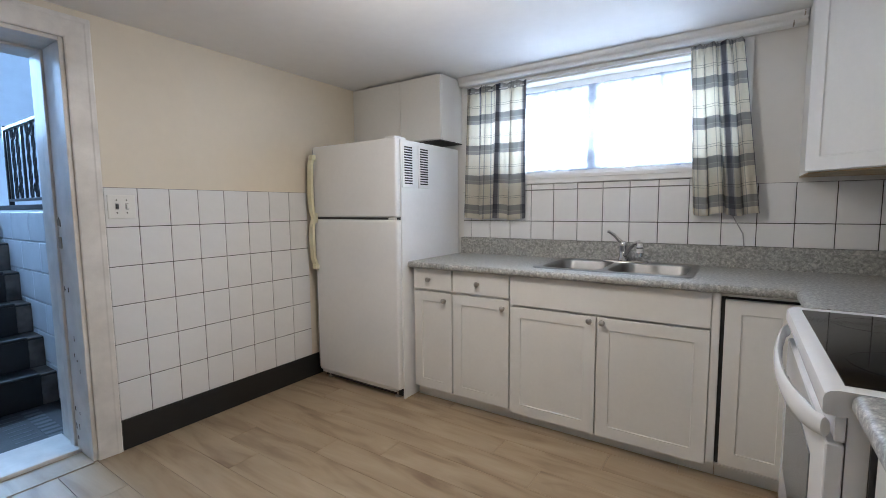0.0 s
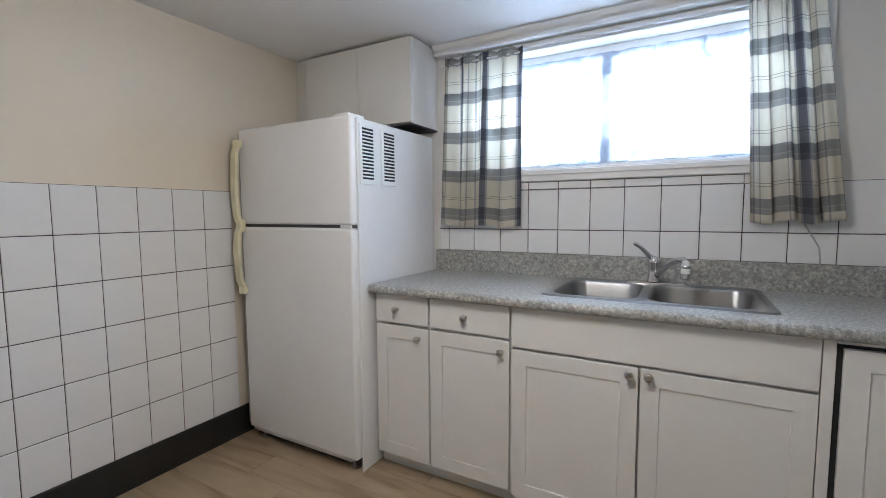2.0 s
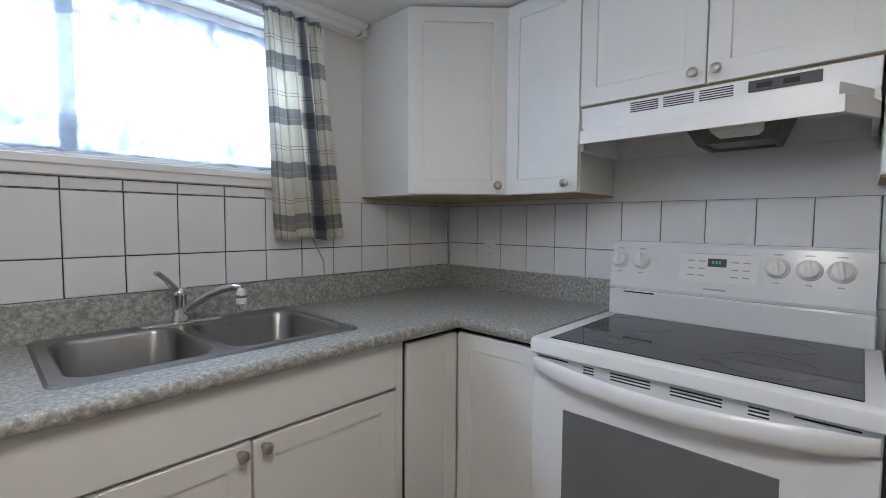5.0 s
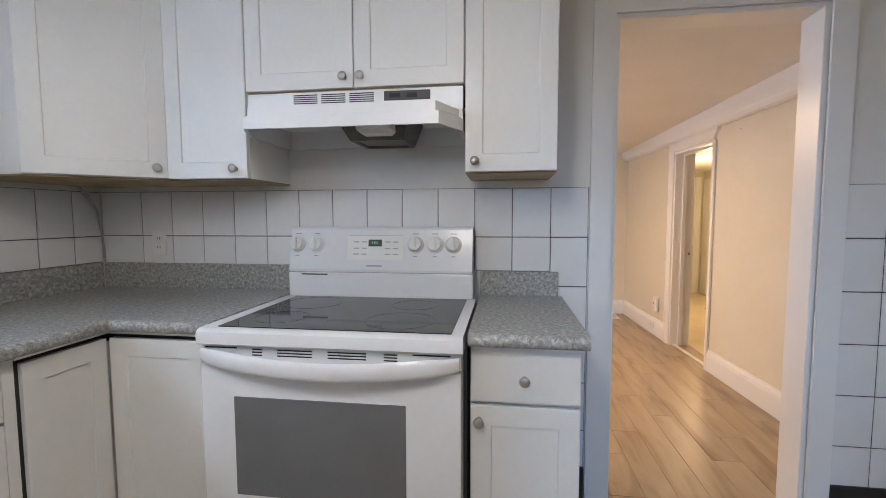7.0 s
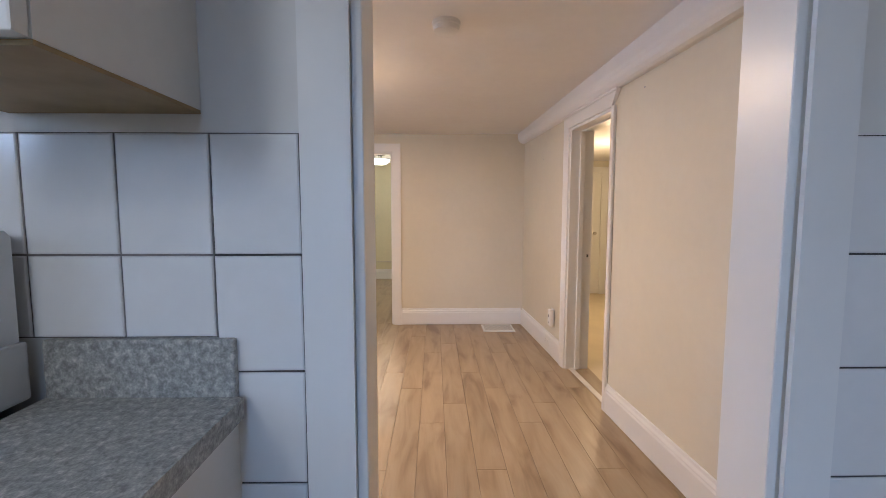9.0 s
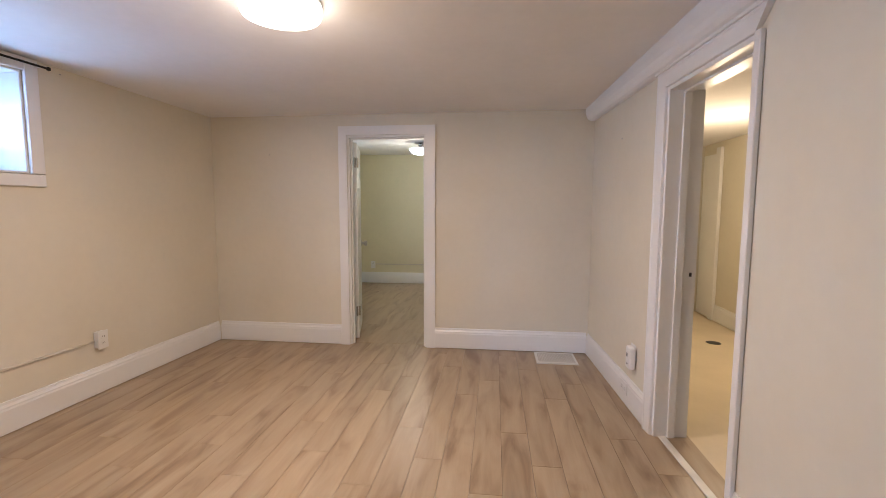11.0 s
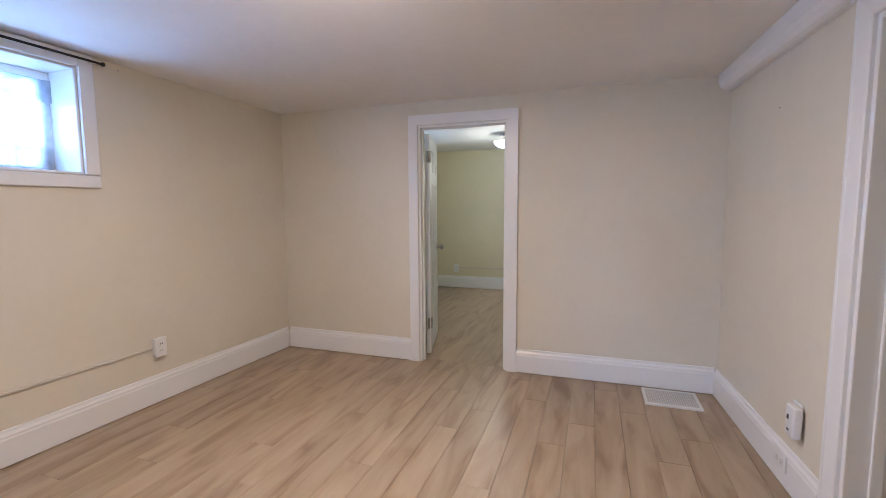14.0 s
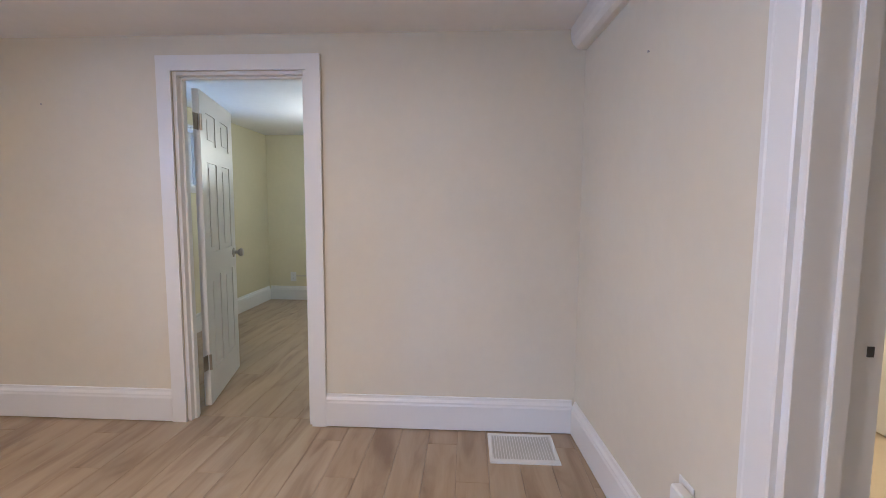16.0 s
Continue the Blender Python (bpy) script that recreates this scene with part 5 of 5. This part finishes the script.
dome_lamp("ceiling_light", 3.03, 1.125, 1.980, 0.155, "round flush ceiling light, lit", MILKWARM, 46, LAMP, 0.16)

# ---- living room ----
dr = thing("bedroom_door", (XF + 0.118, 1.500, 0), "white six-panel door standing open into the bedroom", "door")
DM = Matrix.Translation((XF + 0.168, 1.484, 0)) @ pose(0, 0, 0, 0, 0, 14.5)
DW, DH = 0.630, 1.735
cols, rows = ((0.095, 0.265), (0.365, 0.535)), ((0.19, 0.72), (0.86, 1.36), (1.46, 1.63))
bm = wall_mesh("x", 0.0, 0.034, 0.0, DW, 0.008, DH, [(a, b, c, e) for a, b in cols for c, e in rows])
bmesh.ops.transform(bm, matrix=DM, verts=bm.verts)
leaf = part("leaf", bm, TRIM, dr)
for a, b in cols:
    for c, e in rows:
        bm = bmesh.new()
        box(bm, a + 0.0005, b - 0.0005, 0.0045, 0.0295, c + 0.0005, e - 0.0005)
        for s0, s1 in ((0.0012, 0.0045), (0.0295, 0.0328)):
            box(bm, a + 0.028, b - 0.028, s0, s1, c + 0.028, e - 0.028, 0.005, 1)
        bmesh.ops.transform(bm, matrix=DM, verts=bm.verts)
        part("panel", bm, TRIM, leaf)
for side, y in ((-1, 0.0), (1, 0.034)):
    m = DM @ Matrix.Translation((DW - 0.06, y, 0.815)) @ pose(0, 0, 0, 90 if side < 0 else -90, 0, 0)
    part("door_knob", lathe(bmesh.new(), [(0, 0), (0.030, 0), (0.030, 0.006), (0.012, 0.010), (0.011, 0.028), (0.022, 0.036), (0.027, 0.048), (0.022, 0.060), (0, 0.064)], m, 24), NICKEL, dr, "nickel door knob", True)
for z in (0.215, 1.52):
    bm = bmesh.new()
    tube(bm, [DM @ Vector((-0.006, -0.006, z)), DM @ Vector((-0.006, -0.006, z + 0.085))], 0.007, 10)
    part("hinge", bm, BRASS, dr, "dull metal hinge")
    bm = boxed(XF + 0.118, XF + 0.160, 1.4885, 1.4915, z, z + 0.085)
    part("hinge_leaf", bm, BRASS, dr)

v = thing("floor_register", (4.75, -0.2, 0), "white metal floor register by the baseboard", "floor vent")
fr = part("frame", wall_mesh("x", -0.355, -0.045, 4.635, 4.885, 0.0, 0.006, []), PLASTIC, v)
for k in range(22):
    part("louvre", boxed(4.662, 4.858, -0.335 + 0.0125 * k, -0.3265 + 0.0125 * k, 0.0062, 0.0085), LOUVRE, v)
part("border", boxed(4.637, 4.660, -0.353, -0.047, 0.0062, 0.010, 0.002, 1), PLASTIC, v)
part("border", boxed(4.860, 4.883, -0.353, -0.047, 0.0062, 0.010, 0.002, 1), PLASTIC, v)
part("border", boxed(4.6605, 4.8595, -0.353, -0.337, 0.0062, 0.010, 0.002, 1), PLASTIC, v)
part("border", boxed(4.6605, 4.8595, -0.062, -0.047, 0.0062, 0.010, 0.002, 1), PLASTIC, v)

RT = RIGHT @ pose(0, 0, 0, 0, 0, 180)      # local x runs back along the wall, -y out of it
outlet("wall_outlet", RT @ Matrix.Translation((1.005, 0, 0.335)), "white outlet above the baseboard")
al = thing("plug_in_alarm", RT @ Matrix.Translation((1.03, 0, 0.31)), "white plug-in detector in the wall outlet", "detector")
bm = boxed(0.995, 1.065, -0.045, -0.0105, 0.255, 0.385, 0.012, 3)
bmesh.ops.transform(bm, matrix=RT, verts=bm.verts)
ab = part("case", bm, PLASTIC, al, smooth=True)
for a in ((1.015, 1.030, -0.0462, -0.0448, 0.325, 0.345), (1.020, 1.035, -0.0462, -0.0448, 0.280, 0.288)):
    bm = boxed(*a)
    bmesh.ops.transform(bm, matrix=RT, verts=bm.verts)
    part("sensor_window", bm, DARKGREY, ab)
outlet("baseboard_outlet", RT @ Matrix.Translation((0.93, -0.020, 0.105)) @ pose(0, 0, 0, 0, 90, 0), "white outlet set in the baseboard")
outlet("surface_outlet", LEFT @ Matrix.Translation((-1.155, 0, 0.345)), "white surface-mounted outlet box on the window wall", "outlet", 0.035)
cd = thing("cable_conduit", LEFT @ Matrix.Translation((-2.3, 0, 0.34)), "thin painted cable conduit along the wall", "conduit")
bm = boxed(-3.6, -1.186, -0.012, -0.001, 0.331, 0.345, 0.002, 1)
bmesh.ops.transform(bm, matrix=LEFT, verts=bm.verts)
part("raceway", bm, BEIGE, cd)

rod = thing("curtain_rod", LEFT @ Matrix.Translation((-2.1, -0.05, 1.93)), "thin black curtain rod over the window", "curtain rod")
part("rod", tube(bmesh.new(), [LEFT @ Vector((-2.98, -0.055, 1.945)), LEFT @ Vector((-1.375, -0.055, 1.932))], 0.006, 10), BLACKIRON, rod, smooth=True)
for x in (-2.98, -1.375):
    part("finial", lathe(bmesh.new(), [(0, -0.012), (0.009, -0.008), (0.011, 0), (0.009, 0.008), (0, 0.012)], LEFT @ Matrix.Translation((x, -0.055, 1.945 if x < -2 else 1.932)), 14), BLACKIRON, rod, smooth=True)
for x in (-2.80, -2.10, -1.42):
    bm = boxed(x - 0.006, x + 0.006, -0.055, -0.0005, 1.926, 1.936)
    bmesh.ops.transform(bm, matrix=LEFT, verts=bm.verts)
    part("bracket", bm, PLASTIC, rod)
sd = thing("smoke_detector", (2.42, 0.38, 1.99), "white round smoke detector on the ceiling", "smoke detector")
part("base", lathe(bmesh.new(), [(0.0, 0.012), (0.062, 0.012), (0.062, -0.008), (0.058, -0.010)], Matrix.Translation((2.42, 0.38, 1.985)), 32), PLASTIC, sd, smooth=True)
part("cover", lathe(bmesh.new(), [(0.058, -0.010), (0.055, -0.028), (0.040, -0.036), (0.0, -0.038)], Matrix.Translation((2.42, 0.38, 1.985)), 32), PLASTIC, sd, smooth=True)
for k, p in enumerate([RIGHT @ Vector((-0.66, 0, 1.615)), RIGHT @ Vector((-2.32, 0, 1.78)), Vector((XF, 2.19, 1.62)), LEFT @ Vector((-1.27, 0, 1.935)), LEFT @ Vector((-2.6, 0, 1.975))]):
    d = Vector((0, 1, 0)) if k < 2 else (Vector((-1, 0, 0)) if k == 2 else Vector((0, -1, 0)))
    nl = thing("wall_nail", p, "small bare nail stuck in the painted wall", "nail")
    part("nail", lathe(bmesh.new(), [(0.0, 0.007), (0.0045, 0.006), (0.0045, 0.004), (0.002, 0.003), (0.002, -0.002)], Matrix.Translation(p) @ d.to_track_quat("Z", "Y").to_matrix().to_4x4(), 8), GREYPRINT, nl)

# ---- bedroom and hall ----
c = thing("bedroom_light", (6.75, 1.20, 1.97), "two-tier frosted glass ceiling light, lit", "ceiling light")
m = Matrix.Translation((6.75, 1.20, 1.97))
part("canopy", lathe(bmesh.new(), [(0.07, 0), (0.075, -0.02), (0.03, -0.03), (0.02, -0.06), (0, -0.06)], m, 28), CHROME, c, smooth=True)
part("plate", lathe(bmesh.new(), [(0.15, -0.075), (0.155, -0.085), (0.02, -0.09), (0.02, -0.07), (0.15, -0.075)], m, 36), CHROME, c, smooth=True)
part("shade", lathe(bmesh.new(), [(0.135, -0.088), (0.12, -0.12), (0.08, -0.145), (0.03, -0.155), (0, -0.156)], m, 36), MILKSOFT, c, "lit frosted shade", True)
bulb("bedroom_bulb", (6.75, 1.20, 1.55), 23, (1.0, 0.80, 0.50), 0.22)
outlet("bedroom_outlet", Matrix.Translation((7.999, 2.16, 0.285)) @ pose(0, 0, 0, 0, 0, -90), "white outlet on the bedroom wall")
cd = thing("bedroom_conduit", (7.99, 1.5, 0.30), "thin painted cable conduit along the bedroom wall", "conduit")
part("raceway", boxed(7.986, 7.999, -0.5, 2.12, 0.290, 0.304), BEIGE, cd)

# added lamp without a fixture, kept out of sight, to brighten the hall
bulb("hall_bulb", (4.85, -1.40, 1.45), 30, WARM, 0.10)
hd = thing("hall_door", (5.2, -2.02, 0), "white closed door with trim in the hall", "door")
part("leaf", boxed(4.86, 5.50, -2.019, -1.995, 0.01, 1.72, 0.002), TRIM, hd)
for x0, x1 in ((4.77, 4.858), (5.502, 5.59)):
    part("jamb_trim", boxed(x0, x1, -2.019, -1.985, 0, 1.80, 0.006), TRIM, hd)
part("head_trim", boxed(4.858, 5.502, -2.019, -1.985, 1.722, 1.80, 0.006), TRIM, hd)
hd2 = thing("hall_side_trim", (6.23, -2.0, 0), "white door trim on the hall wall", "door trim", "", "structure")
part("jamb_trim", boxed(6.17, 6.265, -2.019, -1.985, 0, 1.80, 0.006), TRIM, hd2)
part("leaf", boxed(6.266, 6.56, -2.019, -1.998, 0.01, 1.74, 0.002), TRIM, hd2)
hd = thing("hall_end_door", (6.6, -1.5, 0), "white closed door with trim at the end of the hall", "door")
part("leaf", boxed(6.575, 6.598, -1.88, -1.25, 0.01, 1.70, 0.002), TRIM, hd)
for y0, y1 in ((-1.975, -1.882), (-1.248, -1.16)):
    part("jamb_trim", boxed(6.565, 6.599, y0, y1, 0, 1.78, 0.006), TRIM, hd)
part("head_trim", boxed(6.565, 6.599, -1.882, -1.248, 1.702, 1.78, 0.006), TRIM, hd)
part("door_knob", lathe(bmesh.new(), [(0, 0), (0.02, 0.0), (0.01, 0.02), (0.024, 0.035), (0.02, 0.05), (0, 0.054)], Matrix.Translation((6.575, -1.80, 0.86)) @ pose(0, 0, 0, 0, -90, 0), 16), NICKEL, hd, smooth=True)
baseboard("x", -2.02, 1, 5.592, 6.168)
baseboard("x", -2.02, 1, 2.0, 4.768)
fd = thing("floor_drain", (5.36, -1.64, 0), "dark round floor drain in the hall floor", "drain")
part("grate", lathe(bmesh.new(), [(0.0, 0.002), (0.05, 0.002), (0.06, 0.0)], Matrix.Translation((5.36, -1.64, -0.0015)), 24), DARKGREY, fd)


# ---- tiles and planks ----
def tile_field(parent, axis, wall, sign, cols, rows, grout, skip=(), th=0.007):
    """Glazed tiles on a wall: cols and rows are the joint lines; one mesh for each size."""
    meshes = {}
    lo, hi = (wall, wall + sign * 0.003) if sign > 0 else (wall - 0.003, wall)
    a, b, c, d = cols[0], cols[-1], rows[0], rows[-1]
    bed = boxed(a, b, lo + 0.0005, hi, c, d) if axis == "x" else boxed(lo + 0.0005 * sign, hi, a, b, c, d)
    part("grout_bed", bed, grout, parent)
    for u0, u1 in zip(cols, cols[1:]):
        for z0, z1 in zip(rows, rows[1:]):
            uc, zc = (u0 + u1) / 2, (z0 + z1) / 2
            if any(s[0] < uc < s[1] and s[2] < zc < s[3] for s in skip):
                continue
            key = (round(u1 - u0, 3), round(z1 - z0, 3))
            if key not in meshes:
                w, h, g = key[0] / 2 - 0.0018, key[1] / 2 - 0.0019, 0.0025
                bm = bmesh.new()
                base = [(-w, -h), (w, -h), (w, h), (-w, h)]
                top = [(-w + g, -h + g), (w - g, -h + g), (w - g, h - g), (-w + g, h - g)]

                def at(p, t):
                    return (p[0], sign * t, p[1]) if axis == "x" else (sign * t, p[0], p[1])
                loft(bm, [[at(p, 0.002) for p in base], [at(p, th - 0.0015) for p in base], [at(p, th) for p in top]])
                ob = part("tile", bm, TILE, parent)
                meshes[key] = ob.data
            else:
                ob = new("tile", meshes[key])
                ob.parent = parent
            loc = Vector((uc, wall, zc)) if axis == "x" else Vector((wall, uc, zc))
            rnd = random.Random(hash((round(uc * 1000), round(zc * 1000))) & 0xffff)
            ob.matrix_basis = Matrix.Translation(loc) @ pose(0, 0, 0, rnd.uniform(-0.25, 0.25), rnd.uniform(-0.12, 0.12), rnd.uniform(-0.25, 0.25))


ROWZ = [0.153 + 0.193 * i for i in range(7)]
tile_field(west, "y", XW, 1, [0.934] + [1.078 + 0.150 * i for i in range(8)], ROWZ, GROUT)
tile_field(north, "x", YW, -1, [-1.34] + [-0.511 + 0.153 * i for i in range(-5, 11)] + [XS - 0.009], [0.984, 1.105, 1.307], GROUT)
tile_field(north, "x", YW, -1, [-0.511 + 0.153 * i for i in range(-5, 5)], [1.308, 1.346], GROUT)
tile_field(east, "y", XS, -1, [0.798 + 0.153 * i for i in range(13)] + [YW - 0.009], [0.968, 1.108, 1.308], PALEGROUT)
tile_field(east, "y", XS, -1, [0.652, 0.798], [0.153, 0.310, 0.510, 0.708, 0.908, 1.108, 1.308], GROUT)
tile_field(east, "y", XS, -1, [-0.405 - 0.153 * i for i in range(5, -1, -1)] + [-0.264], [0.153, 0.310, 0.510, 0.708, 0.908, 1.108, 1.308], GROUT)


def planks(parent, x0, x1, y0, y1, width, seed, cut=None):
    """Laminate planks running along x, with staggered ends and a fine eased edge."""
    rng = random.Random(seed)
    meshes = {}
    y, row = y0, 0
    while y < y1 - 0.01:
        w = min(width, y1 - y)
        x = x0
        first = (0.35, 0.83, 1.12, 0.60)[row % 4]
        while x < x1 - 0.01:
            ln = min(first if x == x0 else 1.22, x1 - x)
            key = (round(ln, 3), round(w, 3))
            if key not in meshes:
                a, b, e = ln / 2 - 0.0005, w / 2 - 0.0007, 0.0012
                bm = bmesh.new()
                loft(bm, [[(-a, -b, -0.011), (a, -b, -0.011), (a, b, -0.011), (-a, b, -0.011)], [(-a, -b, -0.0008), (a, -b, -0.0008), (a, b, -0.0008), (-a, b, -0.0008)],
                          [(-a + e, -b + e, 0), (a - e, -b + e, 0), (a - e, b - e, 0), (-a + e, b - e, 0)]])
                ob = part("plank", bm, OAK, parent)
                meshes[key] = ob.data
            else:
                ob = new("plank", meshes[key])
                ob.parent = parent
            ob.matrix_basis = Matrix.Translation((x + ln / 2, y + w / 2, 0))
            x += ln
        y += w
        row += 1


floor = bpy.data.objects["floor"]
planks(floor, XW + 0.001, XS + 0.06, -1.19, YW - 0.001, 0.155, 1)
planks(floor, XS + 0.061, XF + 0.06, -0.725, 2.93, 0.138, 2)
planks(floor, XF + 0.061, 8.0, -0.9, 2.46, 0.155, 3)
